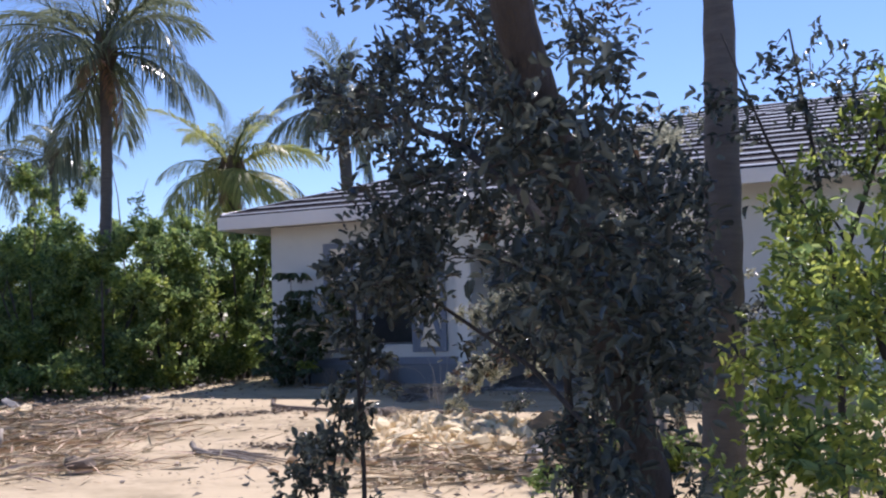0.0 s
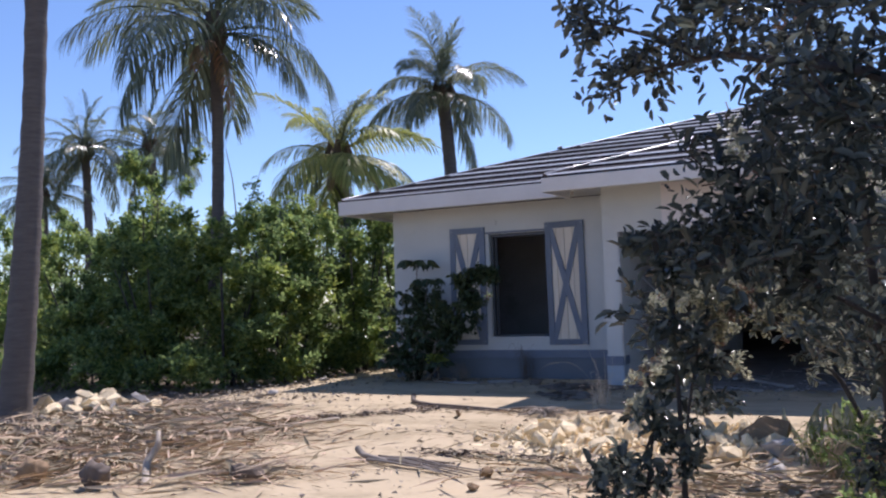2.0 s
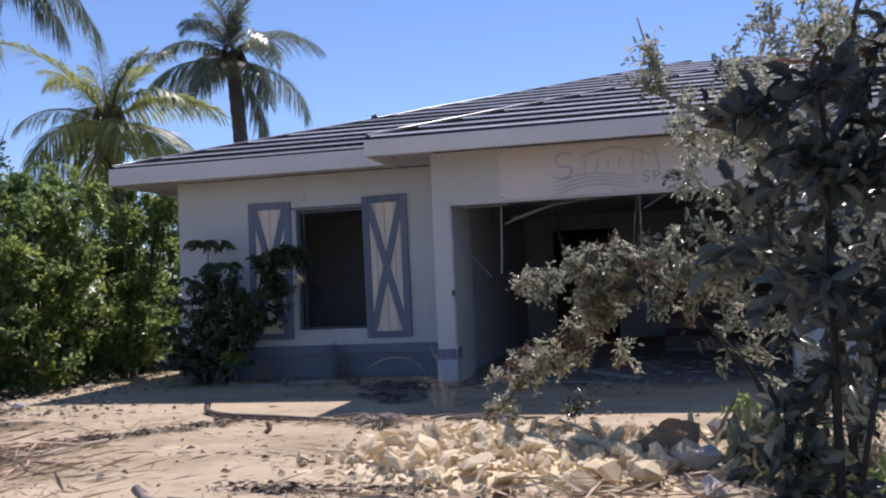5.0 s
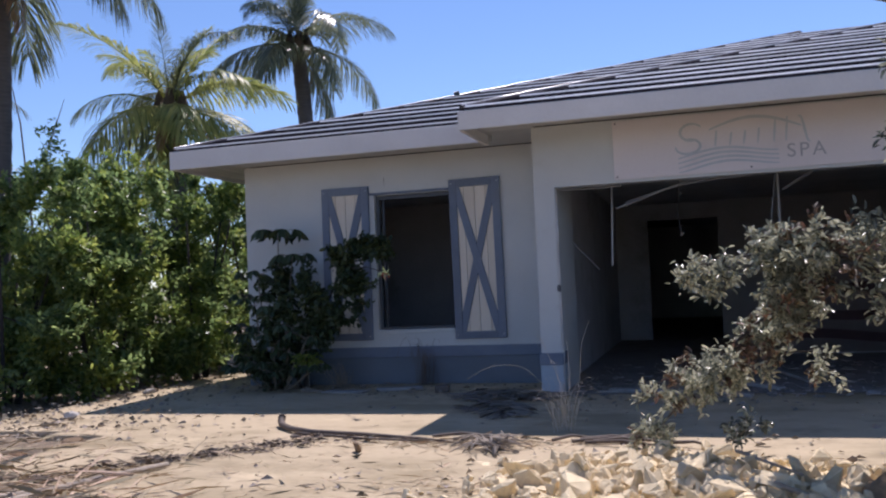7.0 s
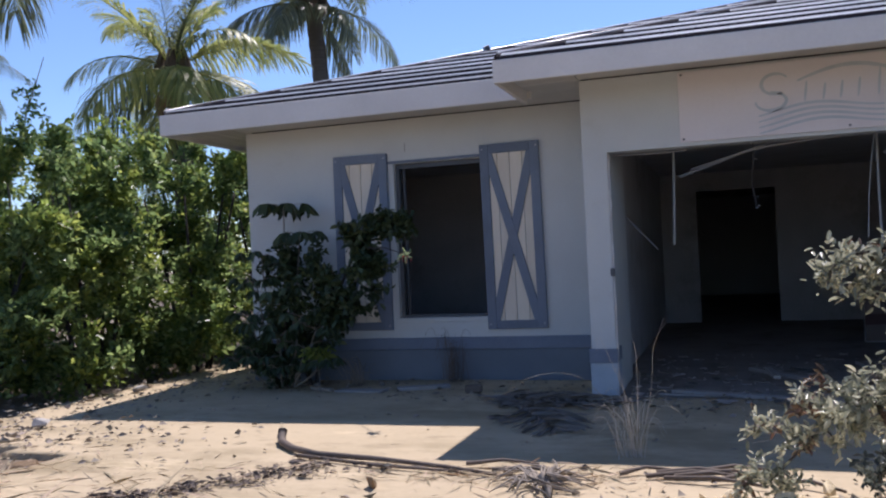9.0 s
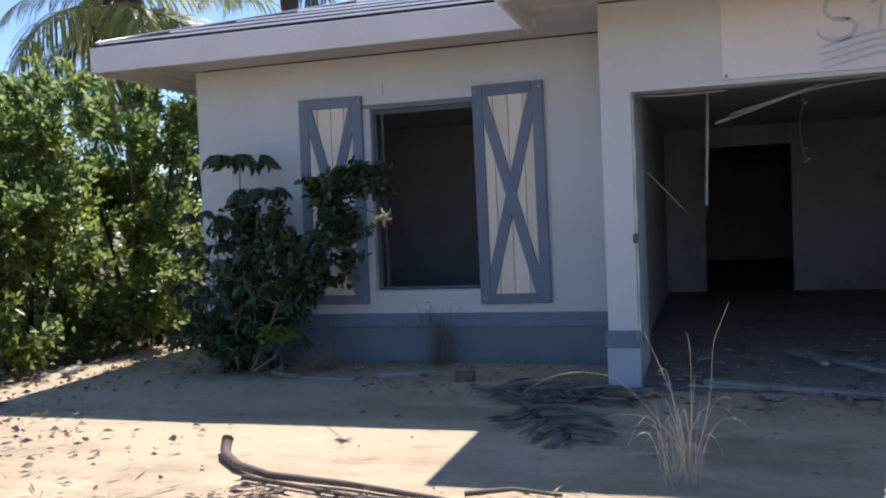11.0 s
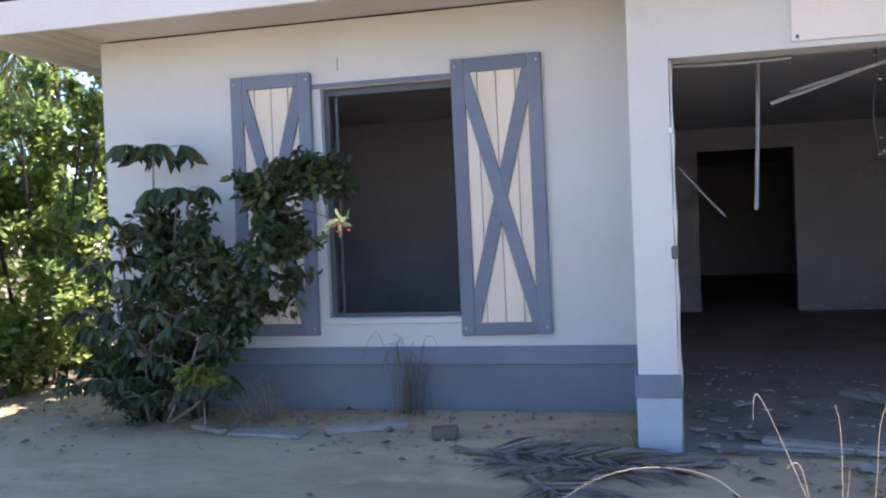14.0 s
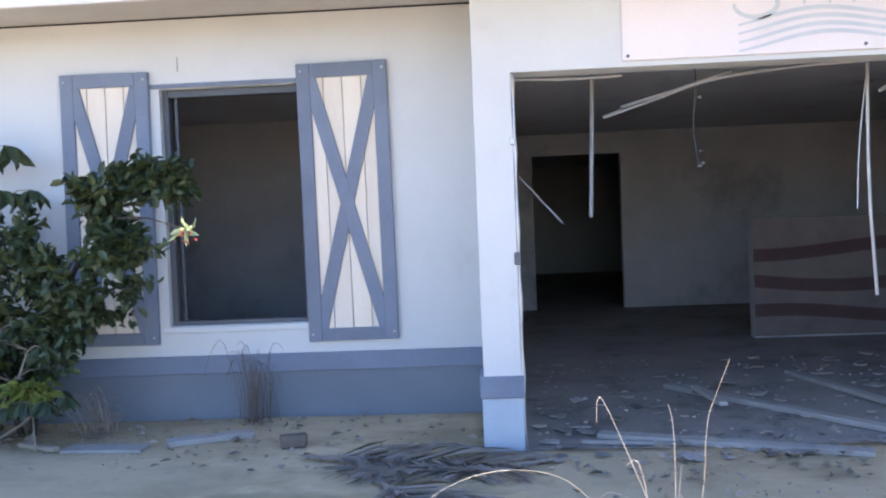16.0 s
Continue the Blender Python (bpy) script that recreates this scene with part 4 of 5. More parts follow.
def rib_and_leaflets(me, mat):
    """The midrib and the leaflets of a frond as two meshes."""
    co = [tuple(v.co) for v in me.vertices]
    out = []
    for want in (True, False):
        keep = [tuple(q.vertices) for q in me.polygons if (max(q.vertices) < RIB_VERTS) == want]
        ids = {i: k for k, i in enumerate(sorted({i for q in keep for i in q}))}
        piece = raw("rib" if want else "leaflets", [co[i] for i in ids], [tuple(ids[i] for i in q) for q in keep], True)
        piece.materials.append(mat)
        out.append(piece)
    return out


RIB_VERTS = 60
dry_fronds = [rib_and_leaflets(me, me.materials[0]) for me in dry_fronds]
fr = np.random.default_rng(34)
for k in range(26):
    far = k < 20
    x, y = (-8.5 + 1.0 * fr.normal() * 0.8, 7.2 + 1.1 * fr.normal() * 0.8) if far else (-1.5 + 0.7 * fr.normal() * 0.8, 6.6 + 0.35 * fr.normal())
    turn = fr.normal() * 28 if fr.random() < 0.6 else 180 + fr.normal() * 30
    t = thing("dry_palm_frond", "dry tan palm frond lying on the ground", "palm frond", (x + (0.9 if abs(turn) > 90 else -0.5) * far, min(y, 8.9), 0.01 + (0.14 if far else 0.02) * fr.random()),
              "dry fronds on the ground", turn=turn, scale=0.72 + 0.3 * fr.random() if far else 0.6)
    part("midrib", dry_fronds[k % 4][0], None, t)
    part("foliage", dry_fronds[k % 4][1], None, t)
shade_fronds = []
# darker copy of DRY_GREY, with the shade by the wall put into its brown
FROND_SHADE = material("shaded_palm_brown", (0.25, 0.21, 0.175), (0.15, 0.125, 0.105), 0.9, 3, 40, 0.2, 0.004, island=0.35)
for k in range(2):
    me = frond_mesh(dry_rng, 1.35, 3, 6, 0.66, 46, 0.05, 0.016)
    co = np.array([v.co for v in me.vertices])
    co[:, 2] = np.clip(co[:, 2] * 0.2 + dry_rng.random(len(co)) * 0.03 + 0.02 * np.sin(co[:, 1] * 9), 0.004, 0.09)
    co[:, :2] += dry_rng.normal(size=(len(co), 2)) * 0.006
    me.vertices.foreach_set("co", co.reshape(-1))
    me.materials.append(FROND_SHADE)
    shade_fronds.append(me)
shade_fronds = [rib_and_leaflets(me, FROND_SHADE) for me in shade_fronds]
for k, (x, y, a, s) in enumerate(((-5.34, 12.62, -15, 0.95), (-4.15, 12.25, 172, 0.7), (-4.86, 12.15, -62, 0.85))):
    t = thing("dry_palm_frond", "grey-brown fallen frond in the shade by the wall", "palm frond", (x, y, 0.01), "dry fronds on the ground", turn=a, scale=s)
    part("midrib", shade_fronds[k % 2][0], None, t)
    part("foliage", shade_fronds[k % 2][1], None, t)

root = thing("dead_root", "grey dead root clump with curling fibres", "root", (-4.15, 9.75, 0))
rr = np.random.default_rng(8)
lines = []
for k in range(64):
    a, l = rr.random() * 6.28, 0.10 + 0.27 * rr.random()
    h = 0.02 + 0.085 * rr.random()
    lines.append(([(0.03 * math.cos(a), 0.03 * math.sin(a), 0.03), (l * 0.5 * math.cos(a), l * 0.5 * math.sin(a), h), (l * math.cos(a + 0.4), l * math.sin(a + 0.4), h * rr.random() + 0.01)], [0.009, 0.006, 0.003]))
lines.append(([(0, 0, 0.05), (0.06, -0.12, 0.04), (0.10, -0.28, 0.02)], [0.03, 0.025, 0.012]))
for k, line in enumerate(lines):
    part("stump" if k == len(lines) - 1 else "fibre", tube_mesh("root_fibre", [line], 4), DRY_GREY, root)


def litter(name, label, count, zones, mat, seed, size=(0.03, 0.16), slim=0.12, lift=0.035):
    """Flat dry strips and leaves that lie on the ground in zones (x, y, spread x, spread y, share)."""
    r = np.random.default_rng(seed)
    at, way, ln = [], [], []
    share = np.array([z[4] for z in zones], float)
    pick = r.choice(len(zones), count, p=share / share.sum())
    for k in pick:
        x, y, sx, sy, _ = zones[k]
        at.append((x + r.normal() * sx, y + r.normal() * sy, 0.010 + lift * r.random() ** 2.5))
        w = r.random() * 6.28
        way.append((math.cos(w), math.sin(w), r.normal() * (0.05 + 0.55 * lift)))
        ln.append(size[0] + (size[1] - size[0]) * r.random() ** 2)
    ln = np.array(ln)
    ob = part(name, leaf_mesh(name, r, np.array(at), np.array(way), ln, np.clip(ln * slim * (0.5 + r.random(count)), 0.004, 0.05)), mat)
    return tagged(ob, label, "litter", kind="stuff")


litter("dry_strips", "tan shreds of dry palm leaf heaped beside the drive", 8200, ((-8.4, 7.2, 1.1, 0.9, 4), (-7.2, 6.1, 0.8, 0.6, 3), (-6.6, 7.6, 0.5, 0.5, 1.3), (-9.2, 8.9, 0.9, 0.5, 1.5), (-5.4, 6.1, 0.35, 0.25, 0.7), (-2.2, 6.7, 0.8, 0.35, 1.4)), DRY, 3, (0.08, 0.50), 0.055, 0.15)
litter("loose_strips", "thin tan shreds of dry leaf scattered flat over the drive", 2300, ((-6.3, 6.8, 0.8, 0.8, 2), (-8.6, 9.8, 1.0, 0.5, 1), (-4.2, 8.5, 0.5, 0.35, 1), (-4.3, 9.9, 0.45, 0.12, 1.2), (-6.4, 9.2, 0.6, 0.4, 0.7), (-1.2, 7.6, 0.7, 0.9, 1.5), (-5.0, 9.2, 1.6, 0.9, 0.15)), DRY, 13, (0.04, 0.26), 0.05, 0.03)
litter("fallen_leaves", "small brown dead leaves on the drive and under the hedge", 4200, ((-9.4, 12.4, 0.8, 1.6, 3.6), (-8.6, 10.6, 0.8, 0.4, 1.2), (-6.0, 9.2, 2.2, 1.6, 0.3), (-7.2, 13.3, 0.9, 0.25, 0.9), (-5.2, 12.9, 0.9, 0.4, 0.6), (-3.0, 12.3, 0.7, 0.4, 0.8), (-3.0, 8.6, 1.3, 0.9, 1), (-0.5, 7.5, 1.3, 1.8, 2),
                                                                                            (-3.0, 5.0, 1.8, 1.4, 0.8), (-11.5, 11.0, 1.5, 1.0, 1.5)), DRY_GREY, 4, (0.02, 0.09), 0.5)
cr = np.random.default_rng(9)
shapes = []
for me in rocks:
    shapes.append((np.array([q.co for q in me.vertices]), [tuple(q.vertices) for q in me.polygons]))
cv, cf, base = [], [], 0
for k in range(1500):
    co, fa = shapes[k % 14]
    a, r = cr.random() * 6.28, min(1.12, abs(cr.normal()) * 0.55)
    spin = np.array(Euler((cr.normal(), cr.normal(), cr.random() * 6.28)).to_matrix())
    size = 0.02 + 0.075 * cr.random() ** 2.2
    cv.append(co @ spin.T * size + (-2.8 + 1.32 * r * math.cos(a), 8.4 + 1.15 * r * math.sin(a), size * 0.25 + 0.11 * max(0, 1 - r * r) ** 0.8))
    cf += [tuple(q + base for q in p) for p in fa]
    base += len(co)
tagged(part("stone_chips", raw("stone_chips", np.concatenate(cv), cf), ROCK), "pale chips of limestone scattered over and round the rubble", "rubble", kind="stuff")
joint_zones = [(-6.9 + 1.2 * s, 8.5 + 1.45 * s, 0.07, 0.07, 1) for s in np.linspace(0, 1, 8)] + [(-4.3 + 1.1 * s, 7.37, 0.10, 0.05, 1) for s in np.linspace(0, 1, 6)] + [(-6.8 + 1.5 * s, 8.9 + 1.1 * s, 0.09, 0.05, 0.6) for s in np.linspace(0, 1, 6)]
litter("joint_litter", "dark leaf litter gathered along the joint in the drive", 2000, joint_zones, STALK, 6, (0.02, 0.10), 0.25)


# ---- grasses ----
def tussock(label, base, blades, seed, height, mat, r=0.010, lean=0.5, extra=()):
    rg = np.random.default_rng(seed)
    t = thing("grass_tussock", label, "grass", base, "dry grass tufts")
    lines = []
    for k in range(blades):
        a, h = rg.random() * 6.28, height * (0.35 + 0.75 * rg.random())
        l = lean * h * (0.2 + 1.1 * rg.random())
        c, s = math.cos(a), math.sin(a)
        b = np.array((0.05 * rg.normal(), 0.05 * rg.normal(), 0))
        bend = rg.random()
        curve = rounded([b, b + (c * l * 0.25, s * l * 0.25, h * 0.55), b + (c * l * 0.6, s * l * 0.6, h * 0.92), b + (c * l, s * l, h * (1.0 - 0.25 * bend)), b + (c * l * (1.15 + 0.25 * bend), s * l * 1.15, h * (0.97 - 0.55 * bend))], 1)
        lines.append((curve, np.linspace(r * 0.36, r * 0.12, len(curve))))
    for pts in extra:
        pts = rounded(pts)
        lines.append((pts, np.linspace(r * 0.36, r * 0.16, len(pts))))
    part("tuft", tube_mesh("tuft", lines, 3), mat, t)
    return t


arch = [(0, 0, 0.02), (-0.03, 0, 0.17), (-0.13, 0, 0.32), (-0.24, 0, 0.44), (-0.33, 0, 0.51), (-0.50, 0, 0.53), (-0.66, 0, 0.49), (-0.78, 0, 0.41)]
arch2 = [(0, 0, 0.02), (-0.02, 0, 0.19), (-0.11, 0, 0.28), (-0.19, 0, 0.32), (-0.28, 0, 0.325), (-0.36, 0, 0.31)]
arch3 = [(0.02, 0, 0.02), (0.07, 0, 0.20), (0.13, 0, 0.38), (0.18, 0, 0.42), (0.22, 0, 0.41), (0.20, 0, 0.32)]
bent = [[(0, 0, 0), (0, 0, 0.2), (-0.03, 0, 0.37), (-0.11, 0, 0.58), (-0.18, 0, 0.75), (-0.197, 0, 0.745), (-0.20, 0, 0.67)], [(0.01, 0, 0), (0.03, 0, 0.2), (0.04, 0, 0.45), (0.04, 0, 0.66), (0.025, 0, 0.72)],
        [(0.02, 0, 0), (0.08, 0, 0.22), (0.13, 0, 0.45), (0.14, 0, 0.66), (0.17, 0, 0.74), (0.22, 0, 0.86)], [(0, 0, 0), (-0.03, 0, 0.30), (-0.06, 0, 0.50), (-0.08, 0, 0.555), (-0.11, 0, 0.53)], [(0.01, 0, 0), (0.03, 0, 0.25), (0.06, 0, 0.53)]]
tussock("tall dry straw-coloured grass tuft in front of the wide opening", (-3.72, 10.50, 0.0), 46, 2, 0.40, material("dry_grass", (0.58, 0.53, 0.44), (0.40, 0.35, 0.27), 0.55, 5, 40, 0.0, island=0.3), 0.0058, 0.6, [arch, arch2, arch3, *bent])
tussock("thin dead weed against the wall under the window", (-5.88, 13.62, 0.0), 40, 3, 0.62, STALK, 0.008, 0.35)
tussock("dry weed at the foot of the shrub", (-6.85, 13.35, 0.0), 40, 5, 0.30, DRY_GREY, 0.010, 0.9)
for x, y, s in ((-1.25, 7.75, 1), (-0.8, 7.3, 2), (-1.05, 8.5, 3), (-0.6, 8.2, 4), (-0.95, 6.9, 5), (-0.55, 6.6, 7), (-1.15, 7.2, 8), (-0.75, 6.2, 9), (-0.35, 6.9, 11)):
    tussock("green and straw grass beside the rubble", (x, y, 0.0), 60, 20 + s, 0.30, LEAF_BRIGHT if s % 2 else DRY, 0.012, 0.8)

# ---- plants by the wall ----
def umbrella_plant(label, base, heads, seed):
    """Whorls of hanging oval leaves on stems."""
    rg = np.random.default_rng(seed)
    t = thing("umbrella_plant", label, "plant", base)
    o = np.array(base)
    lines, at, way, ln = [], [], [], []
    for (hx, hy, hz), n, L in heads:
        h = np.array((hx, hy, hz)) - o
        lines.append((np.array([(h[0] * 0.3, h[1] * 0.3, 0), (h[0] * 0.7, h[1] * 0.7, h[2] * 0.5), tuple(h)]), np.array((0.014, 0.011, 0.007))))
        for j in range(n):
            w = 6.28 * j / n + rg.random() * 0.5
            d = np.array((math.cos(w), math.sin(w) * 0.9, 0.15 + 0.3 * rg.random()))
            st = 0.14 + 0.08 * rg.random()
            e = h + d * st
            lines.append((np.array([h, h + d * st * 0.6 + (0, 0, 0.02), e]), np.array((0.005, 0.004, 0.003))))
            for q in range(7):
                z = w + (q - 3) * 0.62
                at.append(e)
                way.append((math.cos(z), math.sin(z), -0.75 - 0.3 * rg.random()))
                ln.append(L * (0.8 + 0.4 * rg.random()))
    ln = np.array(ln)
    part("stalk", tube_mesh("stalk", lines, 5), TWIG, t)
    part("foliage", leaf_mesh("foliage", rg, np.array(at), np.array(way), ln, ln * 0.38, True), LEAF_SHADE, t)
    return t


umbrella_plant("dark green umbrella plant against the stucco wall", (-7.72, 13.35, 0.0),
               [((-7.62, 13.35, 1.88), 5, 0.19), ((-7.42, 13.30, 1.58), 5, 0.18), ((-7.86, 13.25, 1.38), 4, 0.15), ((-7.90, 13.2, 1.10), 6, 0.14), ((-7.70, 13.2, 0.95), 7, 0.14), ((-7.45, 13.2, 1.0), 6, 0.13),
                ((-7.85, 13.1, 0.65), 7, 0.14), ((-7.60, 13.1, 0.55), 7, 0.14), ((-7.95, 13.2, 0.40), 6, 0.13), ((-7.3, 13.1, 0.42), 6, 0.13), ((-7.75, 13.0, 0.30), 6, 0.12), ((-8.0, 13.2, 0.75), 6, 0.13), ((-7.55, 13.0, 0.22), 6, 0.12), ((-7.15, 13.05, 0.62), 6, 0.13), ((-7.35, 13.1, 0.75), 6, 0.13), ((-7.05, 13.0, 0.28), 6, 0.13), ((-8.05, 13.15, 0.25), 6, 0.12)], 4)
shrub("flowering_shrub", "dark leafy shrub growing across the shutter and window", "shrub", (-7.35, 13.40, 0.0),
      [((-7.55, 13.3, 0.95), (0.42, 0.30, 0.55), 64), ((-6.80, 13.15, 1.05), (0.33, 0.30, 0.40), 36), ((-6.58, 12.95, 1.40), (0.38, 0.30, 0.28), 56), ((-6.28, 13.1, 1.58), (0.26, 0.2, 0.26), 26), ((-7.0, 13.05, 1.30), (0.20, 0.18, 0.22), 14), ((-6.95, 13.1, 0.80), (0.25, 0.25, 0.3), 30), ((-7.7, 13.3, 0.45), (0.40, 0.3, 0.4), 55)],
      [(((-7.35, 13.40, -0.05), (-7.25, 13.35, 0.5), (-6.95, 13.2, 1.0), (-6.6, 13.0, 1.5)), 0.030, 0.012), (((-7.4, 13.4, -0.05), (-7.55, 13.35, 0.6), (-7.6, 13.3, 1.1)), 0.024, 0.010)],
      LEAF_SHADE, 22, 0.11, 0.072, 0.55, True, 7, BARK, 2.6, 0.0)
sprig = thing("flower_sprig", "sunlit sprig of green leaves with small red flowers", "flowering branch", (-6.45, 12.85, 1.42))
sp = np.array((0.797, -1.06, -0.09))
part("twig", tube_mesh("twig", [([(0, 0, 0), tuple(sp * 0.5 + (0, 0, 0.03)), tuple(sp)], [0.007, 0.005, 0.003])], 5), BARK, sprig)
rg = np.random.default_rng(5)
n = 15
SPRIG = leafy("sprig_leaf", (0.36, 0.42, 0.25), (0.26, 0.33, 0.16), 0.22, 0.3, 0.35)
part("foliage", leaf_mesh("foliage", rg, sp + rg.normal(size=(n, 3)) * 0.012, unit(rg.normal(size=(n, 3)) * (1, 1, 0.45)) + (0, 0, 0.12), np.full(n, 0.078), np.full(n, 0.022), True), SPRIG, sprig)
n = 14
part("blossom", leaf_mesh("blossom", rg, sp + (0, -0.03, -0.045) + rg.normal(size=(n, 3)) * 0.018, unit(rg.normal(size=(n, 3))), np.full(n, 0.019), np.full(n, 0.014), True), PETAL, sprig, "small red flowers")

# ---- hedge ----
HEDGE = ((-9.95, 15.1, 0.95, 1.1, 3.0, 300), (-9.35, 16.9, 0.75, 1.2, 3.1, 220), (-10.3, 13.5, 0.95, 1.1, 2.9, 320), (-10.9, 12.4, 1.1, 1.05, 2.6, 330), (-12.2, 12.2, 1.3, 1.2, 2.65, 350),
         (-13.8, 12.2, 1.4, 1.3, 2.7, 340), (-15.6, 12.6, 1.6, 1.5, 2.9, 320), (-11.6, 15.2, 1.4, 1.3, 3.25, 280), (-13.6, 15.4, 1.6, 1.4, 3.2, 280), (-18.0, 13.2, 1.9, 1.7, 3.1, 280),
         (-16.3, 15.8, 1.7, 1.4, 4.7, 420), (-10.3, 17.6, 1.4, 1.6, 3.2, 200), (-12.5, 18.5, 1.8, 1.6, 3.5, 200), (-20.5, 16.0, 2.4, 2.0, 3.7, 220), (-17.5, 20.0, 2.6, 2.0, 4.2, 200))
for k, (x, y, rx, ry, h, n) in enumerate(HEDGE):
    rs = np.random.default_rng(100 + k)
    stems = []
    for j in range(6):
        a = rs.random() * 6.28
        stems.append((((x + 0.15 * math.cos(a), y + 0.15 * math.sin(a), -0.08), (x + rx * 0.35 * math.cos(a), y + ry * 0.35 * math.sin(a), h * 0.4), (x + rx * 0.6 * math.cos(a), y + ry * 0.6 * math.sin(a), h * 0.75)), 0.035, 0.012))
    # clumps that step back from the low front to the tall back
    clumps = [((x, y - ry * 0.8, 0.26), (rx * 0.95, 0.32, 0.26), int(n * 0.14))]
    for j in range(15):
        g = (j + rs.random()) / 15
        clumps.append(((x + rx * (1.7 * rs.random() - 0.85), y + ry * (1.7 * g - 0.95) + 0.15 * rs.normal(), h * (0.10 + 0.74 * g + 0.05 * rs.normal())), (rx * (0.26 + 0.16 * rs.random()), ry * (0.26 + 0.12 * rs.random()), h * (0.08 + 0.05 * rs.random())), int(n * 0.052)))
    tips = [((x + rx * 0.75 * (2 * rs.random() - 1), y + ry * 0.6 * rs.random(), h * (0.80 + 0.24 * rs.random())), (0.10, 0.10, 0.28), 7) for _ in range(9)]
    # a share of the clumps wears LEAF_BRIGHT: sunlit patches done by leaf colour
    shrub("hedge_shrub", "dense green broadleaf shrub of the overgrown hedge", "shrub", (x, y, -0.05),
          [*clumps, ((x, y + ry * 0.25, h * 0.45), (rx * 0.9, ry * 0.6, h * 0.40), int(n * 0.30)), *tips], stems, LEAF_HEDGE, 34 if k < 10 else 28, 0.19, 0.092 if k < 10 else 0.12, 0.46, False, 200 + k,
          BARK, 1.7, -0.2, "shrubs of the hedge", 4, second=(LEAF_BRIGHT, 0.34, "lighter leaves with sunlight put into their colour"))
shrub("bare_sapling", "thin bare-stemmed sapling rising from the hedge", "sapling", (-11.2, 13.2, 0.0), [((-10.9, 13.3, 3.4), (0.20, 0.2, 0.5), 10), ((-11.05, 13.2, 2.9), (0.25, 0.2, 0.3), 8)],
      [(((-11.2, 13.2, 0.0), (-11.15, 13.2, 2.2), (-11.3, 13.2, 3.6), (-11.45, 13.2, 4.2)), 0.02, 0.006), (((-11.15, 13.2, 2.4), (-11.0, 13.3, 3.1), (-10.75, 13.4, 3.9)), 0.014, 0.004)], LEAF_HEDGE, 14, 0.12, 0.08, 0.45, False, 31)

# ---- trees by the path ----
shrub("leaning_tree", "dark-leaved tree with a slender trunk leaning over the path", "tree", (0.02, 4.05, 0.0),
      [((-0.80, 3.9, 2.35), (0.60, 0.75, 0.65), 72), ((-0.85, 4.3, 2.9), (0.8, 0.8, 0.5), 30), ((-0.75, 4.0, 1.60), (0.55, 0.6, 0.50), 85), ((-1.30, 4.45, 2.45), (0.26, 0.35, 0.30), 16), ((-1.80, 4.74, 2.30), (0.20, 0.15, 0.10), 13), ((-1.86, 4.62, 2.52), (0.20, 0.15, 0.12), 13), ((-1.55, 4.60, 2.36), (0.18, 0.2, 0.14), 12), ((-0.05, 3.9, 1.55), (0.34, 0.6, 0.50), 70), ((-0.50, 4.1, 1.25), (0.6, 0.6, 0.32), 45),
       ((-1.15, 4.0, 1.55), (0.30, 0.45, 0.42), 46), ((-0.30, 2.9, 2.45), (0.42, 0.35, 0.35), 34), ((0.02, 4.0, 0.75), (0.22, 0.3, 0.45), 26), ((-0.10, 2.78, 1.45), (0.24, 0.24, 0.42), 36), ((0.0, 3.3, 0.90), (0.24, 0.22, 0.40), 34), ((-0.14, 2.75, 1.95), (0.20, 0.2, 0.40), 15), ((0.14, 3.4, 1.95), (0.36, 0.4, 0.40), 18), ((0.05, 3.3, 1.25), (0.26, 0.26, 0.4), 26)],
      [(((0.02, 4.05, -0.1), (0.0, 3.75, 0.6), (-0.08, 3.2, 1.4), (-0.16, 2.72, 2.1), (-0.20, 2.35, 2.9), (-0.2, 2.1, 3.6)), 0.080, 0.055), (((-0.08, 3.3, 1.3), (-0.4, 3.5, 1.7), (-0.8, 3.9, 2.0), (-1.3, 4.4, 2.25), (-1.7, 4.68, 2.3), (-1.95, 4.80, 2.36)), 0.026, 0.006), (((-1.3, 4.4, 2.25), (-1.7, 4.6, 2.46), (-1.98, 4.60, 2.58)), 0.012, 0.004), (((0.0, 3.8, 0.5), (-0.5, 3.9, 1.0), (-1.2, 4.0, 1.45)), 0.014, 0.007)],
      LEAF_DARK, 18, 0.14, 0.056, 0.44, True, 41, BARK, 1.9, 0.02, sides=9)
shrub("thicket_shrub", "dense dark shrub behind the slender tree", "shrub", (-0.75, 5.6, 0.0),
      [((-0.76, 5.5, 1.65), (0.56, 0.8, 0.85), 150), ((-0.82, 5.4, 2.4), (0.52, 0.6, 0.6), 44), ((-0.30, 5.8, 1.15), (0.70, 0.6, 0.42), 70), ((-0.72, 5.55, 0.35), (0.22, 0.25, 0.28), 26), ((-0.75, 5.8, 3.1), (0.6, 0.6, 0.4), 18), ((-1.20, 5.0, 2.60), (0.30, 0.3, 0.3), 14)],
      [(((-0.75, 5.6, -0.1), (-0.8, 5.6, 0.9), (-0.85, 5.45, 1.8), (-0.95, 5.3, 2.5)), 0.032, 0.012), (((-0.7, 5.65, -0.1), (-0.6, 5.7, 1.2), (-0.65, 5.8, 2.9)), 0.030, 0.012), (((-0.7, 5.6, -0.1), (-0.3, 5.8, 0.8), (-0.1, 5.9, 1.4)), 0.03, 0.012)],
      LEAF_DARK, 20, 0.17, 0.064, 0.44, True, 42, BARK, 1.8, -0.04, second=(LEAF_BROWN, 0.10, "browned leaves"))
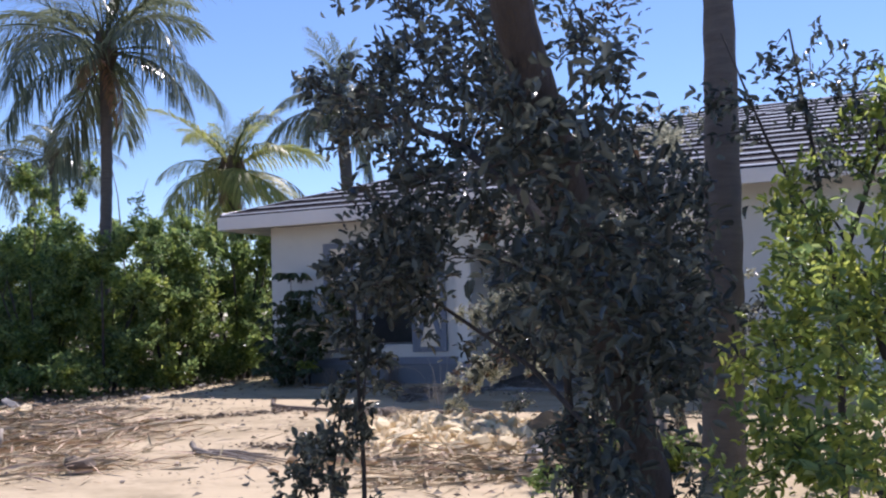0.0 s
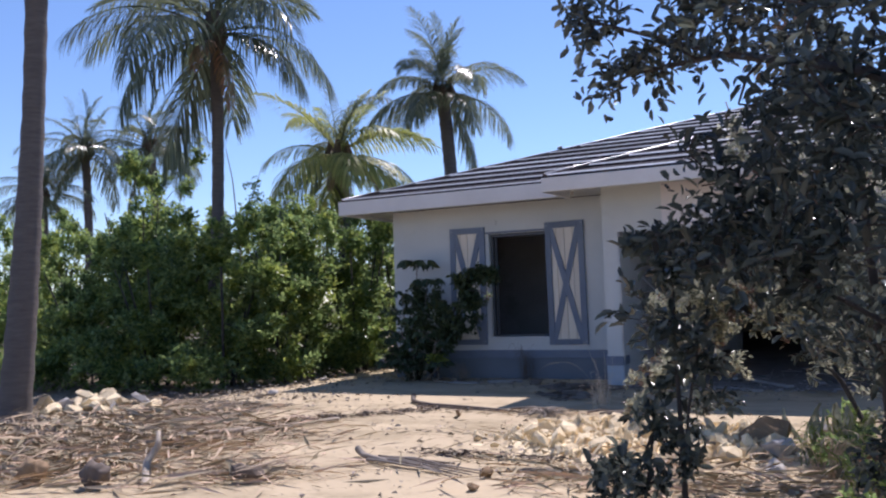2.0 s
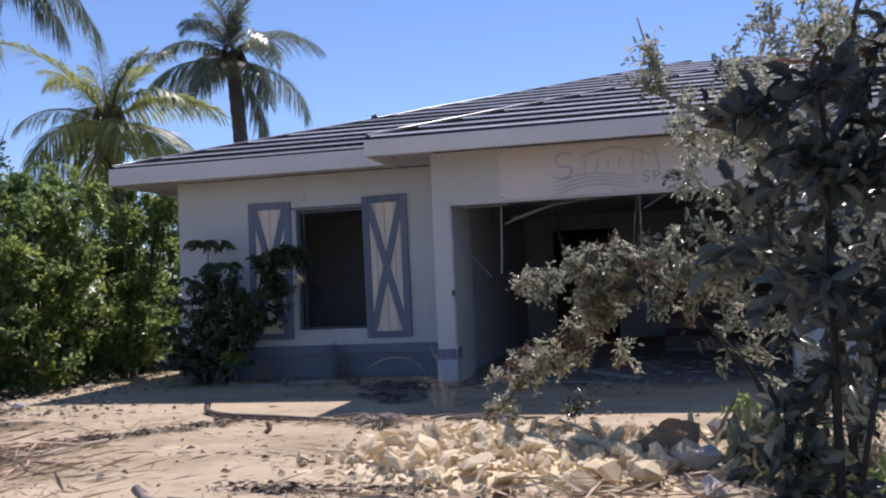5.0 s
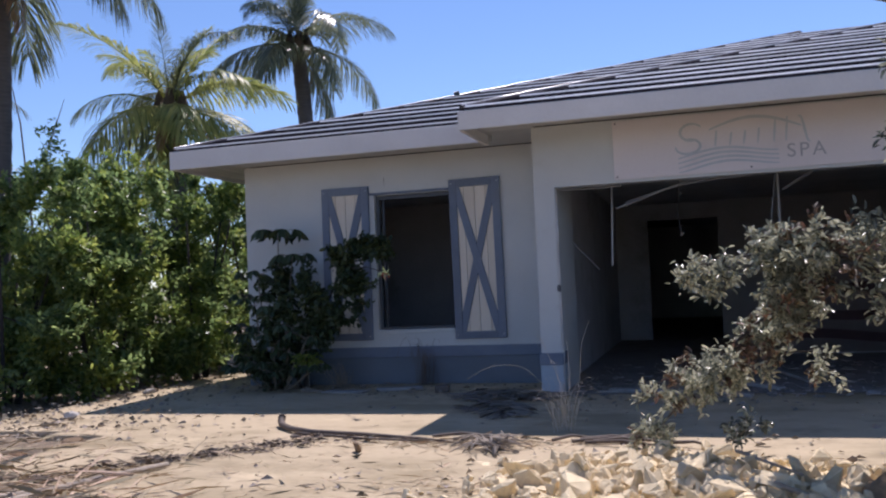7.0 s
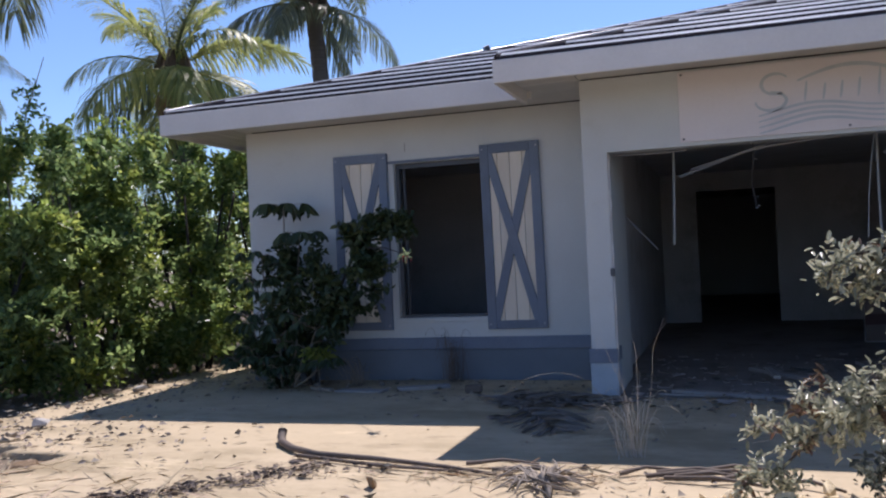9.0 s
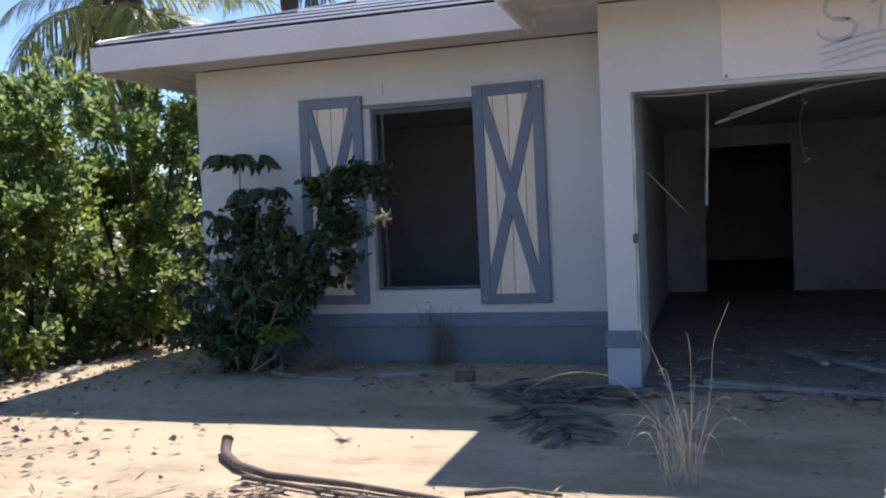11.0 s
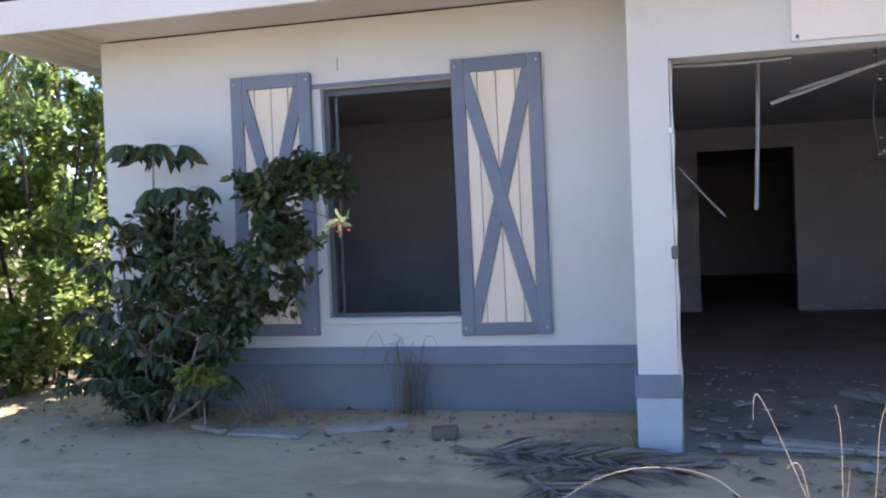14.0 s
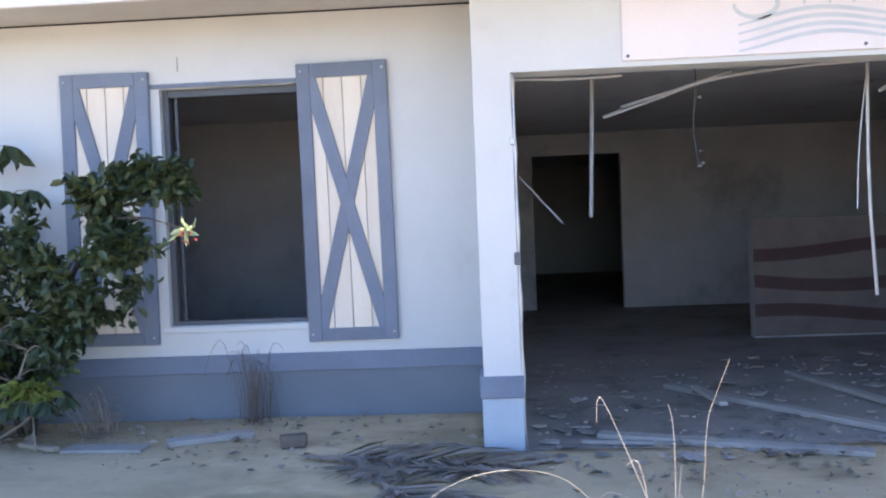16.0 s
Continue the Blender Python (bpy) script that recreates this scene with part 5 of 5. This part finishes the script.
shrub("silver_buttonwood", "silvery-leaved tree with branches sweeping down to the drive", "tree", (-0.55, 8.7, 0.0),
      [((-0.9, 8.75, 2.0), (0.85, 0.6, 0.75), 130), ((-0.6, 8.6, 1.0), (0.95, 0.7, 0.85), 170), ((-1.55, 8.75, 1.25), (0.45, 0.35, 0.30), 46), ((-0.5, 8.8, 2.7), (0.7, 0.6, 0.4), 40)],
      [(((-0.5, 8.7, -0.1), (-0.6, 8.7, 0.7), (-0.9, 8.7, 1.5), (-1.2, 8.75, 2.3)), 0.06, 0.015), (((-0.55, 8.7, 0.3), (-0.2, 8.8, 1.2), (-0.1, 8.9, 2.4)), 0.05, 0.014)],
      LEAF_SILVER, 26, 0.11, 0.054, 0.36, True, 43, BARK, 1.8, -0.10, second=(LEAF_DARK, 0.14, "darker shaded leaves"))
bough = [((-2.98 + 0.98 * q, 9.22 - 0.42 * q, 0.20 + 1.05 * q + 0.10 * math.sin(9 * q)), (0.19 + 0.12 * q, 0.17, 0.13 + 0.07 * q), 14 + int(11 * q)) for q in np.linspace(0, 1, 8)]
shrub("buttonwood_branch", "low silvery-leaved bough reaching over the rubble to the drive", "branch", (-1.1, 8.8, 0.0),
      [*bough, ((-2.36, 8.82, 1.28), (0.30, 0.22, 0.17), 42), ((-2.58, 8.85, 1.18), (0.19, 0.18, 0.16), 24), ((-2.30, 8.85, 1.08), (0.26, 0.20, 0.14), 22), ((-1.9, 8.75, 1.25), (0.32, 0.28, 0.24), 36), ((-1.55, 8.8, 1.1), (0.35, 0.3, 0.3), 36), ((-2.02, 9.0, 0.65), (0.12, 0.12, 0.14), 7), ((-2.20, 8.9, 0.95), (0.20, 0.16, 0.16), 26), ((-2.42, 8.95, 0.92), (0.16, 0.15, 0.14), 18)],
      [(((-0.9, 8.75, -0.05), (-1.15, 8.8, 0.5), (-1.5, 8.8, 0.95), (-2.0, 8.85, 1.12), (-2.4, 8.95, 0.85), (-2.75, 9.1, 0.48), (-2.98, 9.2, 0.20)), 0.024, 0.005), (((-1.4, 8.8, 0.85), (-1.8, 8.8, 1.22), (-2.25, 8.80, 1.30), (-2.66, 8.85, 1.22)), 0.012, 0.005)],
      LEAF_SILVER, 26, 0.075, 0.046, 0.36, True, 44, BARK, 2.2, -0.3, second=(LEAF_BROWN, 0.16, "browned leaves"))
shrub("overhanging_branch", "long twiggy bough with silvery leaves arching above the drive", "branch", (-0.6, 7.6, 0.0),
      [((-1.72, 7.75, 2.50), (0.10, 0.1, 0.34), 16), ((-1.45, 7.7, 2.05), (0.25, 0.15, 0.22), 16), ((-1.1, 7.7, 2.2), (0.35, 0.3, 0.4), 40), ((-0.7, 7.6, 2.5), (0.5, 0.4, 0.4), 50)],
      [(((-0.5, 7.6, -0.05), (-0.6, 7.6, 1.0), (-0.9, 7.65, 1.7), (-1.35, 7.7, 2.05), (-1.68, 7.75, 2.28), (-1.80, 7.75, 2.75)), 0.035, 0.005), (((-1.35, 7.7, 2.05), (-1.75, 7.75, 2.30), (-2.05, 7.8, 2.42)), 0.008, 0.003)],
      LEAF_SILVER, 20, 0.09, 0.050, 0.36, True, 45, TWIG, 2.0, -0.25)
shrub("dark_bush", "dense dark green bush behind the sunlit one", "bush", (1.5, 7.0, 0.0),
      [((1.35, 6.9, 0.9), (0.85, 0.5, 0.85), 120), ((2.3, 7.0, 1.2), (0.9, 0.5, 1.1), 120), ((1.5, 7.0, 1.9), (0.6, 0.4, 0.5), 50), ((0.75, 6.9, 1.5), (0.3, 0.3, 0.5), 24)],
      [(((1.5, 7.0, -0.1), (1.4, 6.95, 0.9), (1.3, 6.9, 1.8)), 0.04, 0.012), (((1.55, 7.0, -0.1), (2.1, 7.0, 1.0), (2.4, 7.0, 2.0)), 0.04, 0.012)],
      LEAF_HEDGE, 26, 0.18, 0.075, 0.46, False, 49, BARK, 1.6, -0.1)
shrub("twiggy_tree", "thin dark-leaved tree with sparse branches against the sky", "tree", (0.75, 6.1, 0.0),
      [((0.62, 5.95, 2.62), (0.30, 0.25, 0.30), 17), ((0.95, 5.9, 2.45), (0.35, 0.25, 0.30), 20), ((1.45, 5.9, 2.60), (0.35, 0.25, 0.32), 16), ((0.25, 6.0, 2.55), (0.22, 0.25, 0.40), 14), ((0.85, 5.95, 2.05), (0.45, 0.25, 0.25), 24)],
      [(((0.75, 6.1, -0.1), (0.78, 6.05, 1.2), (0.7, 6.0, 2.1), (0.6, 5.95, 2.9)), 0.03, 0.006), (((0.76, 6.05, 1.3), (1.05, 5.95, 2.1), (1.5, 5.9, 2.9)), 0.02, 0.005), (((0.72, 6.05, 1.6), (0.45, 6.0, 2.2), (0.2, 6.0, 2.95)), 0.016, 0.005)],
      LEAF_DARK, 12, 0.10, 0.060, 0.44, True, 50, BARK, 1.8, -0.3)
shrub("green_bush", "bright green leafy bush in full sun", "bush", (1.1, 5.4, 0.0),
      [((1.15, 5.3, 1.0), (0.95, 0.8, 0.85), 130), ((0.50, 4.5, 0.62), (0.40, 0.5, 0.55), 52), ((0.75, 4.85, 1.25), (0.38, 0.5, 0.38), 30), ((1.65, 5.6, 1.85), (0.5, 0.6, 0.40), 34), ((0.62, 5.7, 1.75), (0.22, 0.2, 0.45), 16), ((1.15, 5.7, 2.1), (0.35, 0.2, 0.40), 22)],
      [(((1.1, 5.4, -0.1), (1.0, 5.3, 0.8), (0.8, 5.4, 1.6)), 0.04, 0.012), (((1.15, 5.4, -0.1), (1.3, 5.5, 1.0), (1.4, 5.6, 1.9)), 0.04, 0.012), (((1.1, 5.4, -0.1), (0.7, 5.2, 0.6)), 0.03, 0.012)],
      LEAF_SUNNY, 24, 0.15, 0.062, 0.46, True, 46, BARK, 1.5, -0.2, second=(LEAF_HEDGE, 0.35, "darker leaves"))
shrub("dark_sapling", "small dark-leaved sapling at the edge of the drive", "sapling", (-1.66, 4.17, 0.0),
      [((-1.72, 4.15, 0.52), (0.20, 0.18, 0.20), 26), ((-1.58, 4.2, 0.82), (0.12, 0.12, 0.12), 10), ((-1.62, 4.15, 0.24), (0.24, 0.2, 0.12), 16), ((-1.85, 4.12, 0.36), (0.10, 0.1, 0.1), 7)],
      [(((-1.66, 4.17, -0.03), (-1.66, 4.17, 0.4), (-1.58, 4.19, 0.9)), 0.012, 0.005), (((-1.66, 4.17, 0.05), (-1.8, 4.14, 0.4)), 0.007, 0.004)], LEAF_DARK, 16, 0.055, 0.050, 0.55, True, 47, BARK, 2.0, -0.4, thin=0.0025)
shrub("young_buttonwood", "slender young tree with glossy dark paddle leaves", "sapling", (-1.52, 4.25, 0.0),
      [((-1.50, 4.15, 1.34), (0.21, 0.22, 0.30), 34), ((-1.42, 4.15, 1.05), (0.20, 0.18, 0.22), 18), ((-1.50, 4.12, 0.74), (0.12, 0.12, 0.16), 8)],
      [(((-1.52, 4.25, -0.03), (-1.50, 4.22, 0.5), (-1.50, 4.18, 1.0), (-1.50, 4.15, 1.55)), 0.016, 0.005), (((-1.51, 4.22, 0.5), (-1.46, 4.16, 0.85), (-1.40, 4.14, 1.15)), 0.008, 0.004)], LEAF_DARK, 14, 0.075, 0.056, 0.46, True, 48, BARK, 2.0, -0.5, thin=0.0025)
for x, y, s in ((-2.45, 9.7, 51), (-1.15, 9.4, 52), (-0.9, 7.9, 53), (-0.3, 7.0, 54), (-0.9, 6.6, 55), (-1.1, 7.4, 56), (-0.6, 7.1, 57), (-0.95, 5.75, 58)):
    shrub("weed", "low leafy weed among the rubble", "weed", (x, y, 0.0), [((x, y, 0.16), (0.20, 0.18, 0.12), 14)], [(((x, y, -0.02), (x, y, 0.12)), 0.006, 0.004)], LEAF_DARK if s == 51 else LEAF_HEDGE, 14, 0.06, 0.05, 0.5, True, s, TWIG, 2.0, -0.5, group="weeds", thin=0.0025)

shrub("weed", "pale green leafy weed at the foot of the dark shrub", "weed", (-7.08, 12.95, 0.0), [((-7.08, 12.93, 0.38), (0.13, 0.10, 0.09), 9)], [(((-7.08, 12.95, -0.02), (-7.08, 12.93, 0.36)), 0.006, 0.004)], LEAF_BRIGHT, 9, 0.06, 0.085, 0.5, True, 59, TWIG, 2.0, -0.5, group="weeds", droop=0.5, thin=0.0025)

# upright paddle-leaved clump by the rubble
paddle = thing("paddle_leaved_plant", "clump of upright grey-green paddle leaves", "plant", (-1.18, 8.45, 0.0))
rg = np.random.default_rng(61)
for k in range(17):
    bm = bmesh.new()
    hgt, w = 0.20 + 0.20 * rg.random(), 0.036 + 0.018 * rg.random()
    prof = [(0.0, 0.25), (0.25, 0.75), (0.55, 1.0), (0.8, 0.7), (1.0, 0.05)]
    row = []
    for s, q in prof:
        row.append([bm.verts.new((sx * w * q, 0.05 * s * s - 0.02 * abs(sx), s * hgt)) for sx in (-1, 0, 1)])
    for a, b in zip(row, row[1:]):
        for j in range(2):
            bm.faces.new((a[j], a[j + 1], b[j + 1], b[j]))
    ob = part("leaf", bm, LEAF_SILVER, paddle, smooth=True)
    ob.matrix_basis = pose(0.35 * rg.normal() * 0.6, 0.12 * rg.normal(), 0, 20 * rg.normal(), 12 * rg.normal(), 360 * rg.random())

# ---- palms ----
green = frond_set(71, PALM_LEAF, 3.0, 0.86, 0.14, 80)
green2 = frond_set(72, PALM_LEAF, 3.0, 0.80, 0.14, 66)
yellow = frond_set(73, PALM_YELLOW, 2.8, 0.80, 0.14, 80)
dead = frond_set(74, PALM_DEAD, 2.4, 0.40, 0.0, 60)
palm("tall coconut palm rising out of the hedge", (-12.85, 14.25, 0.0), (-12.6, 14.3, 6.75), 0.14, green, 23, 81, 1.0, dead, 2)
palm("coconut palm behind the house", (-11.9, 23.6, 0.0), (-12.1, 23.5, 7.3), 0.22, green, 25, 82, 0.90)
palm("short coconut palm with yellowing fronds behind the hedge", (-12.2, 18.2, 0.0), (-12.35, 18.3, 4.75), 0.20, green, 24, 83, 0.84, dead, 3, 1.1, yellow, 0.65)
palm("tall palm with a bare grey trunk beside the drive", (-10.38, 8.0, -0.05), (-10.15, 8.2, 8.4), 0.155, green, 22, 84, 0.95)
palm("tall palm with a straight bare trunk beside the path", (0.0, 6.75, -0.05), (0.1, 6.8, 7.6), 0.125, green2, 20, 85, 0.8)
palm("distant slender palm beyond the hedge", (-25.0, 21.8, 0.0), (-25.0, 21.8, 6.7), 0.16, green2, 24, 86, 0.75)
palm("distant palm beyond the hedge", (-23.4, 23.4, 0.0), (-23.5, 23.3, 6.9), 0.18, green2, 26, 87, 0.85)
palm("distant low palm beyond the hedge", (-26.0, 20.9, 0.0), (-26.0, 20.9, 5.2), 0.14, green2, 22, 88, 0.65)
